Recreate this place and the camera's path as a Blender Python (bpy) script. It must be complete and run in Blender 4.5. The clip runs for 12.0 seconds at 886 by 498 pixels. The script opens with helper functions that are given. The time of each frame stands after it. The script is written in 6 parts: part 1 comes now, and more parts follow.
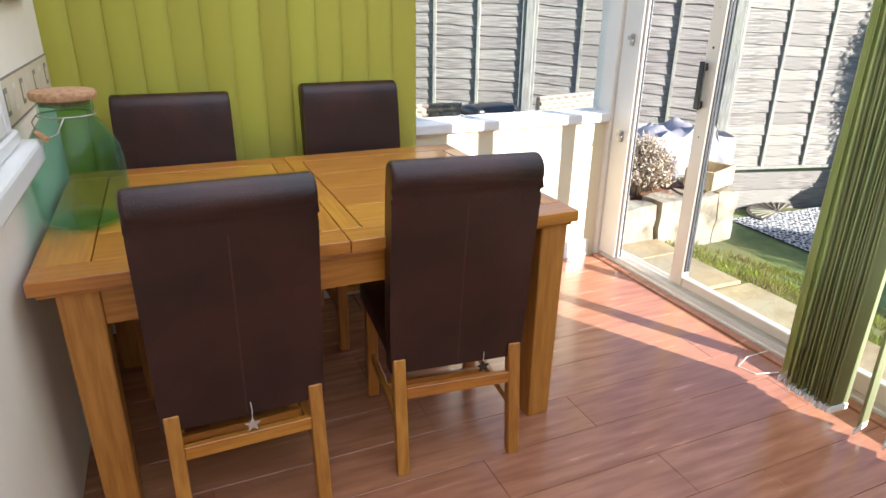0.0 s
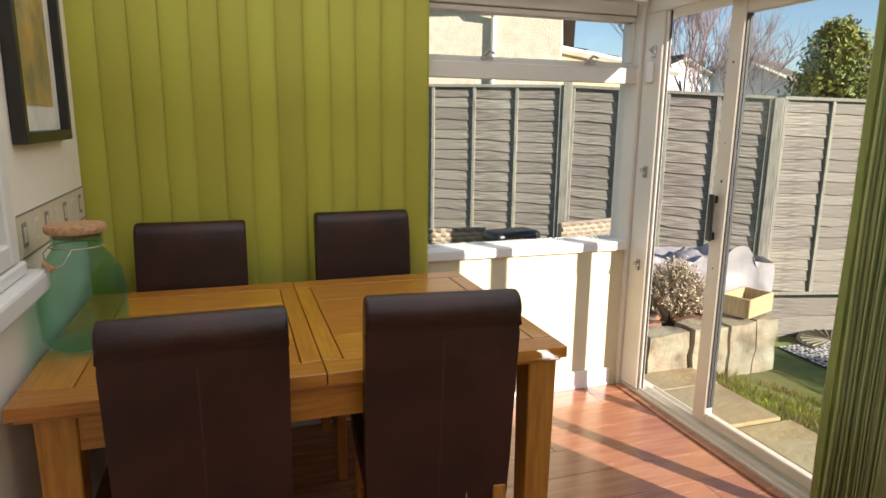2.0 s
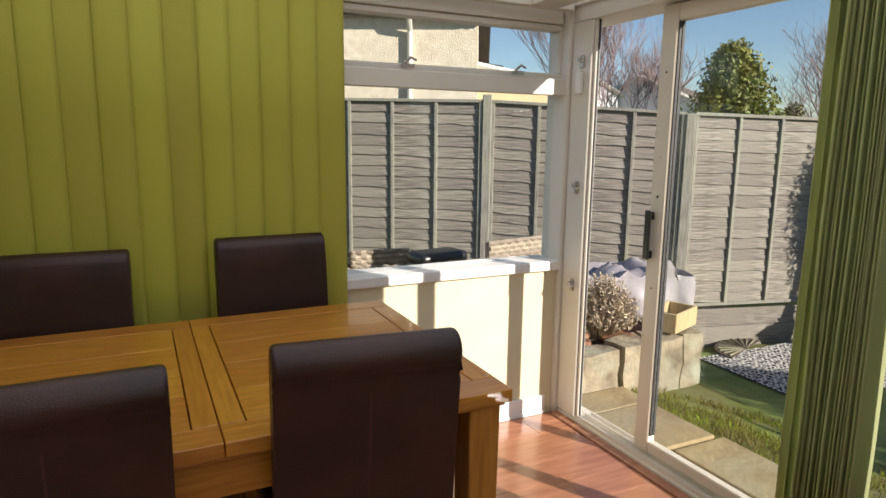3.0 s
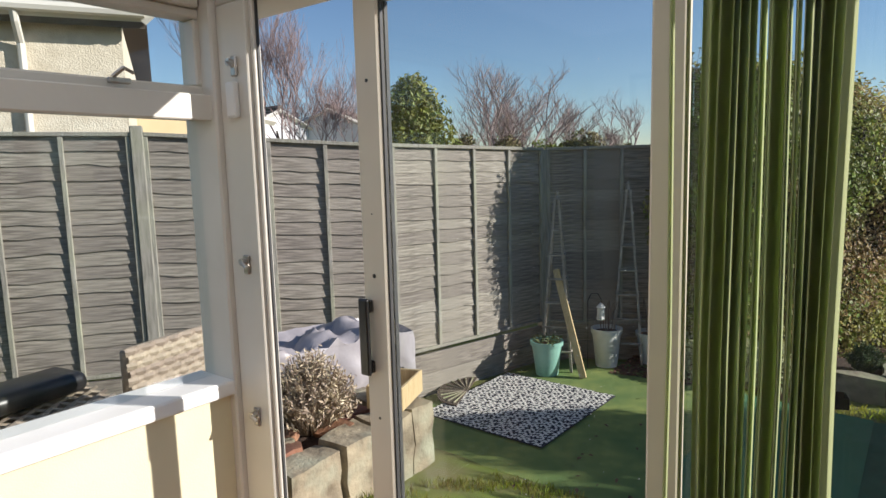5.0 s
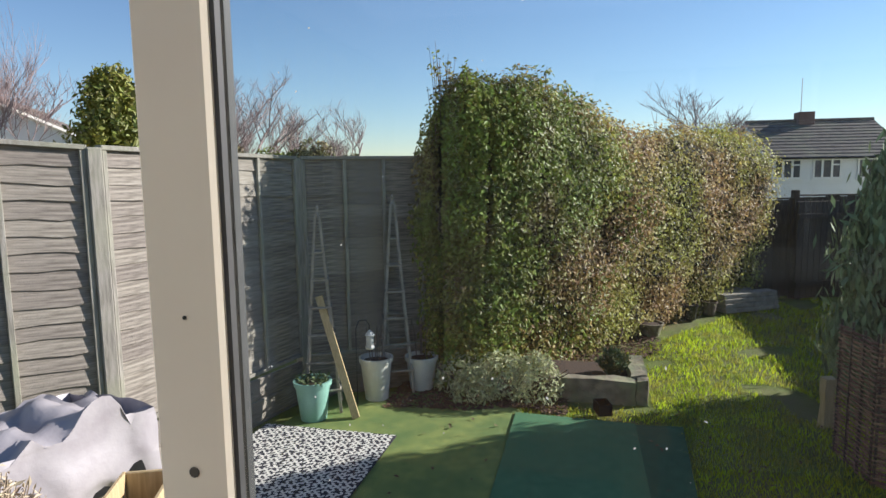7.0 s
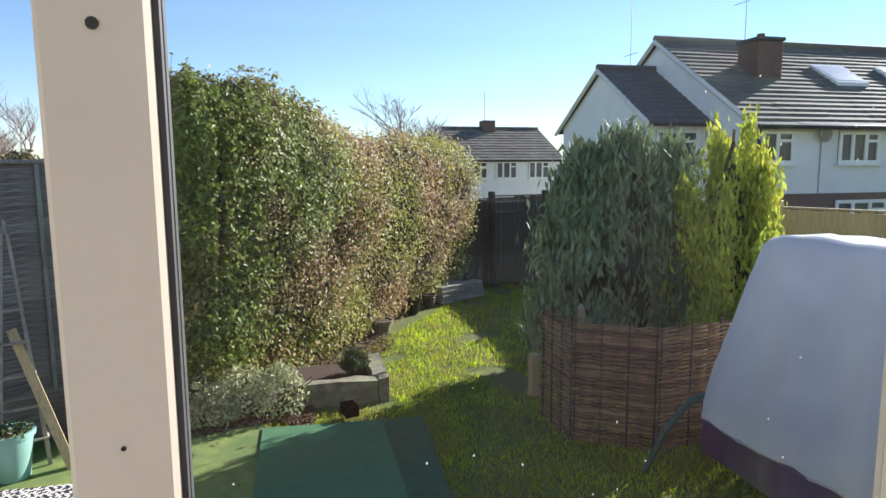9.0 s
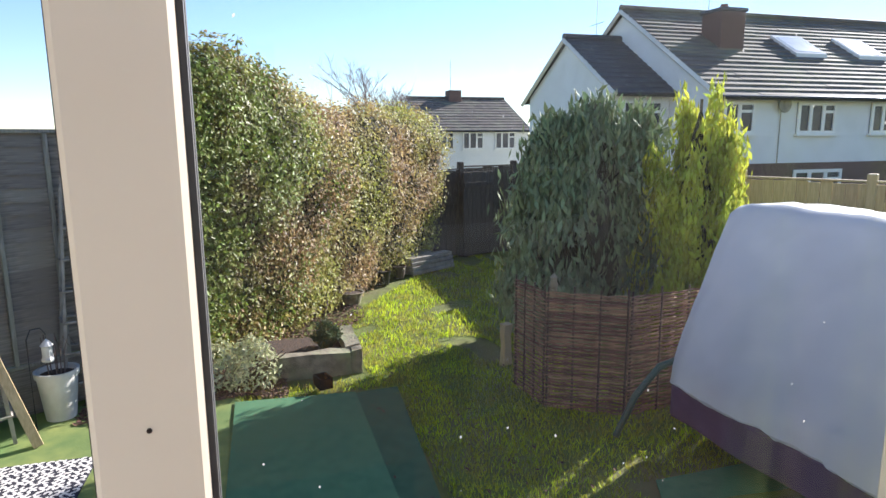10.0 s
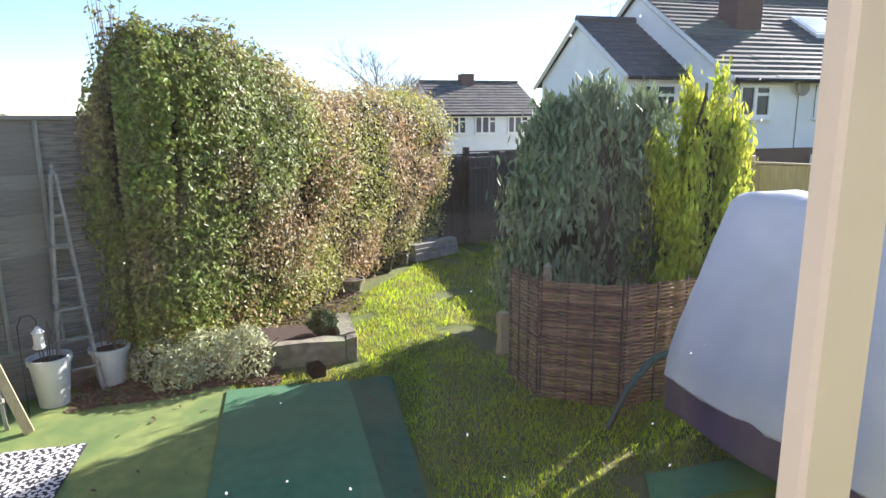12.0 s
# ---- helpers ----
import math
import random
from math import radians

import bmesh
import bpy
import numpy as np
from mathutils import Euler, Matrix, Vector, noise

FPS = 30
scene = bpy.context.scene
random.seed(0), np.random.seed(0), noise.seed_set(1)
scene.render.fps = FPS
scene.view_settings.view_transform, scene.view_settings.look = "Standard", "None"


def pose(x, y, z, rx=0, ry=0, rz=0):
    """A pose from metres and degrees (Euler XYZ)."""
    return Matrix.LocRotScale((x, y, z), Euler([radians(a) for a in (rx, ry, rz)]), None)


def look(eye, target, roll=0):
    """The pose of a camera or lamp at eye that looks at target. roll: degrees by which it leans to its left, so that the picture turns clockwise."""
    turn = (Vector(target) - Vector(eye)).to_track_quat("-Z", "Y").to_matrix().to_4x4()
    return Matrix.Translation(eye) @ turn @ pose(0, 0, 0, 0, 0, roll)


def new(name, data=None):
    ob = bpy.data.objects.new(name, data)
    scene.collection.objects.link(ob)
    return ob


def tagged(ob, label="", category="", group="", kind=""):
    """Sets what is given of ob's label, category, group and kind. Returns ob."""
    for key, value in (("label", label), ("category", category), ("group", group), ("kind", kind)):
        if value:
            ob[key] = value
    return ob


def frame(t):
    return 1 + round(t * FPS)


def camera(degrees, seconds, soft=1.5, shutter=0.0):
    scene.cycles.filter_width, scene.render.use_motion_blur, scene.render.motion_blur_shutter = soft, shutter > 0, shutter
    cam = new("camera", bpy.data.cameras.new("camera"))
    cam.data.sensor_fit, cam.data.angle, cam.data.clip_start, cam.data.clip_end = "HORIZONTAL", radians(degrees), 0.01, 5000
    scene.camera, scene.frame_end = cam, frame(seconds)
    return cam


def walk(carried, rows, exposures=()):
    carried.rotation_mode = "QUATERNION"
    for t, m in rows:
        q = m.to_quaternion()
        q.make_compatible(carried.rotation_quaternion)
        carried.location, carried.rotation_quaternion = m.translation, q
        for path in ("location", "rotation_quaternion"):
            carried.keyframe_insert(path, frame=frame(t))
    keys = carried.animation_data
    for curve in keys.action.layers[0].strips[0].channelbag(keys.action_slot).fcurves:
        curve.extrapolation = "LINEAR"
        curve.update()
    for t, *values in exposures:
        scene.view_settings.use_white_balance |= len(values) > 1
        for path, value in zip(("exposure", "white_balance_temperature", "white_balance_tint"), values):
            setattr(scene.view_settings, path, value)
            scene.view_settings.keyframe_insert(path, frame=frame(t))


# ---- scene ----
cam = camera(70.4, 12.0)
PATH = [
    (0, (0.062, 0.028, 1.387), (0.809, 1.728, 0.645), 0.9),
    (0.5, (0.093, 0.065, 1.412), (0.722, 1.866, 0.81), 0.8),
    (1, (0.223, 0.004, 1.421), (0.802, 1.848, 0.908), 0.7),
    (1.5, (0.256, -0.034, 1.443), (0.839, 1.822, 0.979), 0.8),
    (2, (0.255, -0.045, 1.452), (0.877, 1.813, 1.051), 0.7),
    (2.5, (0.299, 0.006, 1.427), (1.003, 1.842, 1.059), 0.8),
    (3, (0.335, 0.225, 1.434), (1.198, 1.996, 1.087), 0.7),
    (3.5, (0.405, 0.46, 1.448), (1.558, 2.06, 1.119), 0.6),
    (3.7, (0.494, 0.549, 1.458), (1.722, 2.094, 1.136), 0.4),
    (5.3, (1.304, 1.198, 1.49), (2.926, 2.344, 1.249), -1.5),
    (5.5, (1.443, 1.283, 1.496), (3.081, 2.406, 1.26), -1.3),
    (6, (1.632, 1.461, 1.478), (3.298, 2.544, 1.249), -1.4),
    (6.5, (1.735, 1.683, 1.513), (3.562, 2.462, 1.275), -1.2),
    (7, (1.764, 1.841, 1.511), (3.706, 2.251, 1.27), -0.8),
    (7.2, (1.731, 1.909, 1.518), (3.702, 2.145, 1.274), -0.7),
    (7.5, (1.722, 1.987, 1.536), (3.706, 1.94, 1.286), -0.7),
    (9.3, (1.788, 2.106, 1.603), (3.704, 1.597, 1.335), -0.4),
    (9.5, (1.799, 2.121, 1.6), (3.705, 1.585, 1.317), -0.4),
    (10, (1.815, 2.146, 1.593), (3.698, 1.566, 1.246), -0.4),
    (10.5, (1.811, 2.15, 1.6), (3.674, 1.538, 1.21), -0.5),
    (11, (1.802, 2.138, 1.61), (3.655, 1.495, 1.217), -0.4),
    (11.5, (1.81, 2.086, 1.612), (3.66, 1.436, 1.218), -0.5),
    (12, (1.851, 1.919, 1.607), (3.739, 1.389, 1.212), -0.5),
]
EXPOSURES = ((0.0, 1.72, 5700, 14), (1.0, 1.34, 6250, 13), (2.5, 0.82, 6650, 14), (3.5, 0.58, 6350, 14), (5.5, 0.52, 6100, 13), (6.5, 0.70, 6050, 13), (7.5, 0.92, 6050, 14), (9.5, 1.36, 6000, 17), (12.0, 1.84, 6000, 22))
walk(cam, [(t, look(eye, target, roll)) for t, eye, target, roll in PATH], EXPOSURES)

# ---- world and sun ----
SUN_AZ, SUN_EL = -61.0, 22.0      # degrees: bearing of the sun from +x, height above the horizon
world = bpy.data.worlds.new("world")
scene.world = world
world.use_nodes = True
wn, wl = world.node_tree.nodes, world.node_tree.links
sky = wn.new("ShaderNodeTexSky")
sky.sky_type, sky.sun_disc = "NISHITA", False
sky.sun_elevation = radians(SUN_EL)
sky.sun_rotation = radians(90 - SUN_AZ)
sky.air_density, sky.dust_density, sky.ozone_density = 1.0, 0.0, 3.0
wn["Background"].inputs["Strength"].default_value = 0.08
wl.new(sky.outputs[0], wn["Background"].inputs["Color"])
sun_data = bpy.data.lights.new("sun", "SUN")
sun_data.energy, sun_data.angle, sun_data.color = 5.0, radians(0.55), (1.0, 0.93, 0.82)
sun = new("sun", sun_data)
sun_dir = Vector((math.cos(radians(SUN_AZ)) * math.cos(radians(SUN_EL)), math.sin(radians(SUN_AZ)) * math.cos(radians(SUN_EL)), math.sin(radians(SUN_EL))))
sun.matrix_world = look(sun_dir * 40, (0, 0, 0))


# ---- materials ----
def mat(name, col, col2=None, scale=8.0, rough=0.6, bump=0.0, bscale=60.0, metal=0.0, stretch=(1, 1, 1), island=0.0, rnd=0.0,
        spec=0.5, coat=0.0, trans=0.0, detail=6.0, stain=None, stain_scale=1.5, sheen=0.0, rough2=None, lo=0.35, hi=0.65):
    """A procedural surface: two tones by noise, optional large stains, fine relief and a shift per piece."""
    m = bpy.data.materials.new(name)
    m.use_nodes = True
    n, l = m.node_tree.nodes, m.node_tree.links
    b = n["Principled BSDF"]
    tc = n.new("ShaderNodeTexCoord")
    mp = n.new("ShaderNodeMapping")
    mp.inputs["Scale"].default_value = stretch
    l.new(tc.outputs["Object"], mp.inputs["Vector"])
    nz = n.new("ShaderNodeTexNoise")
    nz.inputs["Scale"].default_value, nz.inputs["Detail"].default_value = scale, detail
    l.new(mp.outputs[0], nz.inputs["Vector"])
    rp = n.new("ShaderNodeValToRGB")
    c2 = col2 or tuple(c * 0.8 for c in col)
    rp.color_ramp.elements[0].position, rp.color_ramp.elements[1].position = lo, hi
    rp.color_ramp.elements[0].color, rp.color_ramp.elements[1].color = (*c2, 1), (*col, 1)
    l.new(nz.outputs["Fac"], rp.inputs["Fac"])
    out = rp.outputs["Color"]
    if stain:
        sn = n.new("ShaderNodeTexNoise")
        sn.inputs["Scale"].default_value, sn.inputs["Detail"].default_value = stain_scale, 4
        l.new(tc.outputs["Object"], sn.inputs["Vector"])
        sr = n.new("ShaderNodeValToRGB")
        sr.color_ramp.elements[0].position, sr.color_ramp.elements[1].position = 0.45, 0.7
        l.new(sn.outputs["Fac"], sr.inputs["Fac"])
        mx = n.new("ShaderNodeMix")
        mx.data_type = "RGBA"
        l.new(sr.outputs["Color"], mx.inputs[0])
        l.new(out, mx.inputs[6])
        mx.inputs[7].default_value = (*stain, 1)
        out = mx.outputs[2]
    if island or rnd:
        hs = n.new("ShaderNodeHueSaturation")
        src = n.new("ShaderNodeNewGeometry").outputs["Random Per Island"] if island else n.new("ShaderNodeObjectInfo").outputs["Random"]
        amt = island or rnd
        mr = n.new("ShaderNodeMapRange")
        mr.inputs["To Min"].default_value, mr.inputs["To Max"].default_value = 1 - amt, 1 + amt
        l.new(src, mr.inputs["Value"])
        l.new(mr.outputs[0], hs.inputs["Value"])
        mh = n.new("ShaderNodeMapRange")
        mh.inputs["To Min"].default_value, mh.inputs["To Max"].default_value = 0.5 - amt * 0.06, 0.5 + amt * 0.06
        l.new(src, mh.inputs["Value"])
        l.new(mh.outputs[0], hs.inputs["Hue"])
        l.new(out, hs.inputs["Color"])
        out = hs.outputs["Color"]
    l.new(out, b.inputs["Base Color"])
    b.inputs["Roughness"].default_value, b.inputs["Metallic"].default_value = rough, metal
    b.inputs["Specular IOR Level"].default_value, b.inputs["Coat Weight"].default_value = spec, coat
    b.inputs["Sheen Weight"].default_value = sheen
    if rough2 is not None:
        rr = n.new("ShaderNodeMapRange")
        rr.inputs["From Min"].default_value, rr.inputs["From Max"].default_value = 0.3, 0.7
        rr.inputs["To Min"].default_value, rr.inputs["To Max"].default_value = rough, rough2
        l.new(nz.outputs["Fac"], rr.inputs["Value"])
        l.new(rr.outputs[0], b.inputs["Roughness"])
    if bump:
        bz = n.new("ShaderNodeTexNoise")
        bz.inputs["Scale"].default_value, bz.inputs["Detail"].default_value = bscale, 5
        l.new(mp.outputs[0], bz.inputs["Vector"])
        bp = n.new("ShaderNodeBump")
        bp.inputs["Strength"].default_value, bp.inputs["Distance"].default_value = min(bump, 1.0), 0.01 * max(1.0, bump)
        l.new(bz.outputs["Fac"], bp.inputs["Height"])
        l.new(bp.outputs[0], b.inputs["Normal"])
    if trans:
        tr = n.new("ShaderNodeBsdfTranslucent")
        l.new(out, tr.inputs["Color"])
        ms = n.new("ShaderNodeMixShader")
        ms.inputs[0].default_value = trans
        l.new(b.outputs[0], ms.inputs[1])
        l.new(tr.outputs[0], ms.inputs[2])
        l.new(ms.outputs[0], n["Material Output"].inputs["Surface"])
    return m


def glass(name, tint=(1, 1, 1), gloss_tint=(1, 1, 1), haze=0.0, film=0.0):
    """Clear sheet: what is not mirrored, more at a grazing angle, passes through."""
    m = bpy.data.materials.new(name)
    m.use_nodes = True
    n, l = m.node_tree.nodes, m.node_tree.links
    n.remove(n["Principled BSDF"])
    t, g, f, x = n.new("ShaderNodeBsdfTransparent"), n.new("ShaderNodeBsdfGlossy"), n.new("ShaderNodeLayerWeight"), n.new("ShaderNodeMixShader")
    t.inputs["Color"].default_value = (*tint, 1)
    g.inputs["Color"].default_value = (*gloss_tint, 1)
    g.inputs["Roughness"].default_value = haze
    f.inputs["Blend"].default_value = 0.5
    pw, ml = n.new("ShaderNodeMath"), n.new("ShaderNodeMath")
    pw.operation, pw.inputs[1].default_value = "POWER", 5.0
    ml.operation, ml.inputs[1].default_value, ml.inputs[2].default_value = "MULTIPLY_ADD", 0.94, 0.015
    l.new(f.outputs["Facing"], pw.inputs[0])
    l.new(pw.outputs[0], ml.inputs[0])
    l.new(ml.outputs[0], x.inputs[0])
    l.new(t.outputs[0], x.inputs[1])
    l.new(g.outputs[0], x.inputs[2])
    end = x
    if film:                                # a thin, smeary film of dust
        d, tr, a, end = n.new("ShaderNodeBsdfDiffuse"), n.new("ShaderNodeBsdfTranslucent"), n.new("ShaderNodeMixShader"), n.new("ShaderNodeMixShader")
        tc, nz, mr = n.new("ShaderNodeTexCoord"), n.new("ShaderNodeTexNoise"), n.new("ShaderNodeMapRange")
        nz.inputs["Scale"].default_value, nz.inputs["Detail"].default_value = 3.0, 5
        mr.inputs["From Min"].default_value, mr.inputs["From Max"].default_value = 0.3, 0.75
        mr.inputs["To Min"].default_value, mr.inputs["To Max"].default_value = film * 0.5, film * 1.6
        l.new(tc.outputs["Object"], nz.inputs["Vector"])
        l.new(nz.outputs["Fac"], mr.inputs["Value"])
        l.new(mr.outputs[0], end.inputs[0])
        l.new(d.outputs[0], a.inputs[1])
        l.new(tr.outputs[0], a.inputs[2])
        l.new(x.outputs[0], end.inputs[1])
        l.new(a.outputs[0], end.inputs[2])
    l.new(end.outputs[0], n["Material Output"].inputs["Surface"])
    return m


M_WALL = mat("cream_wall_paint", (0.89, 0.83, 0.71), (0.86, 0.80, 0.68), 5, 0.75, 0.12, 250)
M_LOWWALL = mat("pale_yellow_wall_paint", (0.70, 0.64, 0.44), (0.67, 0.61, 0.41), 5, 0.7, 0.1, 220)
M_WHITE = mat("white_gloss_paint", (0.82, 0.81, 0.78), (0.78, 0.77, 0.73), 6, 0.35, 0.03, 90)
M_UPVC = mat("white_upvc", (0.73, 0.69, 0.61), (0.67, 0.63, 0.55), 3, 0.35, 0.02, 60)
M_BEIGE = mat("aged_white_aluminium", (0.71, 0.65, 0.54), (0.67, 0.61, 0.50), 3, 0.4, 0.02, 80)
M_GASKET = mat("black_rubber_gasket", (0.05, 0.05, 0.05), None, 30, 0.6)
M_BLACK = mat("black_plastic", (0.018, 0.017, 0.018), (0.012, 0.012, 0.012), 20, 0.35)
M_STEEL = mat("worn_steel", (0.55, 0.53, 0.5), (0.35, 0.32, 0.28), 40, 0.35, 0, 60, 0.9)
M_GLASS = glass("window_glass", (0.975, 0.99, 0.98))
M_DOORGLASS = glass("dusty_door_glass", (0.975, 0.99, 0.98), film=0.003)
M_BLIND = mat("lime_green_blind_fabric", (0.68, 0.645, 0.125), (0.63, 0.60, 0.11), 3, 0.85, 0.08, 400, stretch=(1, 1, 0.3), rnd=0.05, trans=0.48)
M_BLIND2 = mat("green_blind_fabric", (0.64, 0.68, 0.40), (0.58, 0.62, 0.35), 3, 0.8, 0.08, 400, rnd=0.14, trans=0.6)
M_OAK = mat("honey_oak", (0.57, 0.245, 0.03), (0.42, 0.155, 0.016), 5, 0.3, 0.1, 30, stretch=(1.2, 14, 14), rnd=0.12, coat=0.45, rough2=0.40)
M_OAKY = mat("honey_oak_crossgrain", (0.57, 0.245, 0.03), (0.42, 0.155, 0.016), 5, 0.3, 0.1, 30, stretch=(14, 1.2, 14), rnd=0.12, coat=0.45, rough2=0.40)
M_OAKZ = mat("honey_oak_upright", (0.52, 0.235, 0.045), (0.38, 0.15, 0.024), 5, 0.4, 0.1, 30, stretch=(14, 14, 1.2), rnd=0.1)
M_LEATHER = mat("dark_brown_leather", (0.029, 0.0085, 0.007), (0.018, 0.0055, 0.005), 9, 0.29, 0.22, 240, rough2=0.42, spec=0.5, stain=(0.05, 0.014, 0.011), stain_scale=3.5)
M_SEAM = mat("brown_stitching", (0.085, 0.036, 0.030), None, 60, 0.7)
M_LAMINATE = mat("warm_wood_laminate", (0.48, 0.215, 0.12), (0.33, 0.14, 0.075), 3.5, 0.17, 0.03, 40, stretch=(1.1, 9, 1), rnd=0.07, rough2=0.28, spec=0.8, stain=(0.42, 0.19, 0.105), stain_scale=0.9)
M_POLY = mat("translucent_roof_sheet", (0.93, 0.92, 0.89), (0.9, 0.89, 0.86), 4, 0.4, 0.05, 40, trans=0.92)
M_JARGLASS = glass("green_jar_glass", (0.74, 0.89, 0.84), (0.9, 1.0, 0.97))
M_CORK = mat("cork", (0.56, 0.33, 0.17), (0.40, 0.21, 0.10), 60, 0.8, 0.4, 120)
M_PICFRAME = mat("black_picture_frame", (0.02, 0.017, 0.016), None, 20, 0.35)
M_MOUNT = mat("ivory_picture_mount", (0.78, 0.74, 0.64), None, 10, 0.8)
M_PICTURE = mat("ochre_landscape_print", (0.62, 0.36, 0.08), (0.22, 0.20, 0.09), 7, 0.5, stain=(0.55, 0.45, 0.2), stain_scale=5)
M_BORDER = mat("wallpaper_border", (0.70, 0.62, 0.46), (0.66, 0.58, 0.42), 12, 0.7)
M_BORDERLINE = mat("border_print", (0.30, 0.27, 0.22), None, 30, 0.8)
M_SILVER = mat("silver_charm", (0.75, 0.74, 0.7), None, 30, 0.3, metal=0.6)
# brown tone that stands for the unlit room behind the house window
M_DIMROOM = mat("dim_room_tone", (0.35, 0.30, 0.24), (0.28, 0.24, 0.19), 3, 0.9)


# ---- mesh helpers ----
def box_bm(bm, x0, y0, z0, x1, y1, z1, bevel=0.0, seg=1):
    r = bmesh.ops.create_cube(bm, size=1.0, matrix=Matrix.LocRotScale(((x0 + x1) / 2, (y0 + y1) / 2, (z0 + z1) / 2), None, (abs(x1 - x0), abs(y1 - y0), abs(z1 - z0))))
    if bevel:
        es = list({e for v in r["verts"] for e in v.link_edges})
        bmesh.ops.bevel(bm, geom=es, offset=bevel, segments=seg, affect="EDGES", profile=0.5)
    return bm


def B(x0, y0, z0, x1, y1, z1, bevel=0.0, seg=1):
    return box_bm(bmesh.new(), x0, y0, z0, x1, y1, z1, bevel, seg)


def cyl_bm(bm, p0, p1, r0, r1=None, n=12):
    p0, p1 = Vector(p0), Vector(p1)
    d = p1 - p0
    m = Matrix.Translation((p0 + p1) / 2) @ d.to_track_quat("Z", "Y").to_matrix().to_4x4()
    bmesh.ops.create_cone(bm, cap_ends=True, segments=n, radius1=r0, radius2=r0 if r1 is None else r1, depth=d.length, matrix=m)
    return bm


def C(p0, p1, r0, r1=None, n=12):
    return cyl_bm(bmesh.new(), p0, p1, r0, r1, n)


def lathe(profile, n=24, cx=0.0, cy=0.0):
    """A turned shape from (radius, height) pairs."""
    bm = bmesh.new()
    rings = []
    for r, z in profile:
        rings.append([bm.verts.new((cx + r * math.cos(2 * math.pi * i / n), cy + r * math.sin(2 * math.pi * i / n), z)) for i in range(n)])
    for a, b in zip(rings, rings[1:]):
        for i in range(n):
            bm.faces.new((a[i], a[(i + 1) % n], b[(i + 1) % n], b[i]))
    if profile[0][0] > 1e-4:
        bm.faces.new(rings[0][::-1])
    if profile[-1][0] > 1e-4:
        bm.faces.new(rings[-1])
    bmesh.ops.remove_doubles(bm, verts=bm.verts, dist=1e-5)
    return bm


def to_mesh(name, bm, material, smooth=None):
    me = bpy.data.meshes.new(name)
    bmesh.ops.recalc_face_normals(bm, faces=bm.faces)
    bm.to_mesh(me)
    bm.free()
    me.materials.append(material)
    if smooth is not None:
        me.shade_smooth()
        me.set_sharp_from_angle(angle=radians(smooth))
    return me


def part(name, bm, material, parent=None, label="", smooth=None):
    ob = new(name, to_mesh(name, bm, material, smooth))
    ob.parent = parent
    if label:
        tagged(ob, label)
    return ob


def share(name, me, parent, m):
    ob = new(name, me)
    ob.parent = parent
    ob.matrix_basis = m
    return ob


def thing(name, x, y, z, label, category, group="", rz=0.0):
    ob = new(name)
    ob.empty_display_size = 0.1
    ob.matrix_basis = pose(x, y, z, 0, 0, rz)
    return tagged(ob, label, category, group)


def struct(name, bm, material, label, category, smooth=None):
    ob = part(name, bm, material, None, "", smooth)
    return tagged(ob, label, category, kind="structure")


def data_mesh(name, verts, faces, material):
    me = bpy.data.meshes.new(name)
    me.from_pydata(verts, [], faces)
    me.materials.append(material)
    return me


def tube_path(pts, r0, r1, n=5, bm=None):
    """A tapered tube along points."""
    bm = bm or bmesh.new()
    prev = None
    for i, p in enumerate(pts):
        p = Vector(p)
        a, b = Vector(pts[max(i - 1, 0)]), Vector(pts[min(i + 1, len(pts) - 1)])
        q = (b - a).to_track_quat("Z", "Y")
        r = r0 + (r1 - r0) * i / (len(pts) - 1)
        ring = [bm.verts.new(p + q @ Vector((r * math.cos(2 * math.pi * k / n), r * math.sin(2 * math.pi * k / n), 0))) for k in range(n)]
        if prev:
            for k in range(n):
                bm.faces.new((prev[k], prev[(k + 1) % n], ring[(k + 1) % n], ring[k]))
        else:
            bm.faces.new(ring[::-1])
        prev = ring
    bm.faces.new(prev)
    return bm


# ---- the room: shell ----
XL, XD, YN, YS, ZC = -0.32, 2.31, 2.83, -1.6, 2.30
floor = struct("floor", B(XL - 0.2, YS - 0.2, -0.12, XD + 0.10, YN + 0.18, -0.012), M_LAMINATE, "warm brown wood laminate floor with a soft sheen", "floor")
wall_w = struct("wall_west", B(XL - 0.14, YS, -0.01, XL, YN + 0.17, ZC), M_WALL, "cream painted house wall with a printed border", "wall")
wall_s = struct("wall_south", B(XL, YS - 0.14, -0.01, XD + 0.08, YS, ZC), M_WALL, "plain cream wall closing the room", "wall")
wall_n = struct("wall_north", B(XL, YN, -0.01, XD - 0.035, YN + 0.17, 0.80), M_LOWWALL, "low pale yellow wall under the window", "wall")
bmc = bmesh.new()
bmc.faces.new([bmc.verts.new(c) for c in ((XL - 0.14, YS - 0.14, ZC), (XD + 0.16, YS - 0.14, ZC), (XD + 0.16, YN + 0.17, ZC), (XL - 0.14, YN + 0.17, ZC))])
ceiling = struct("ceiling", bmc, M_POLY, "translucent white conservatory roof sheet", "ceiling")
bmb = bmesh.new()
box_bm(bmb, XL, YN - 0.016, 0.0, XD - 0.10, YN - 0.001, 0.10, 0.005)
box_bm(bmb, XL, YN - 0.021, 0.0, XD - 0.10, YN - 0.017, 0.018, 0.002)
struct("baseboard", bmb, M_WHITE, "white painted skirting board", "baseboard")

# window sill of the north window
bms = bmesh.new()
box_bm(bms, XL, YN - 0.028, 0.775, XD - 0.05, YN + 0.165, 0.825, 0.008, 2)
struct("sill_north", bms, M_WHITE, "deep white painted window sill", "window sill")

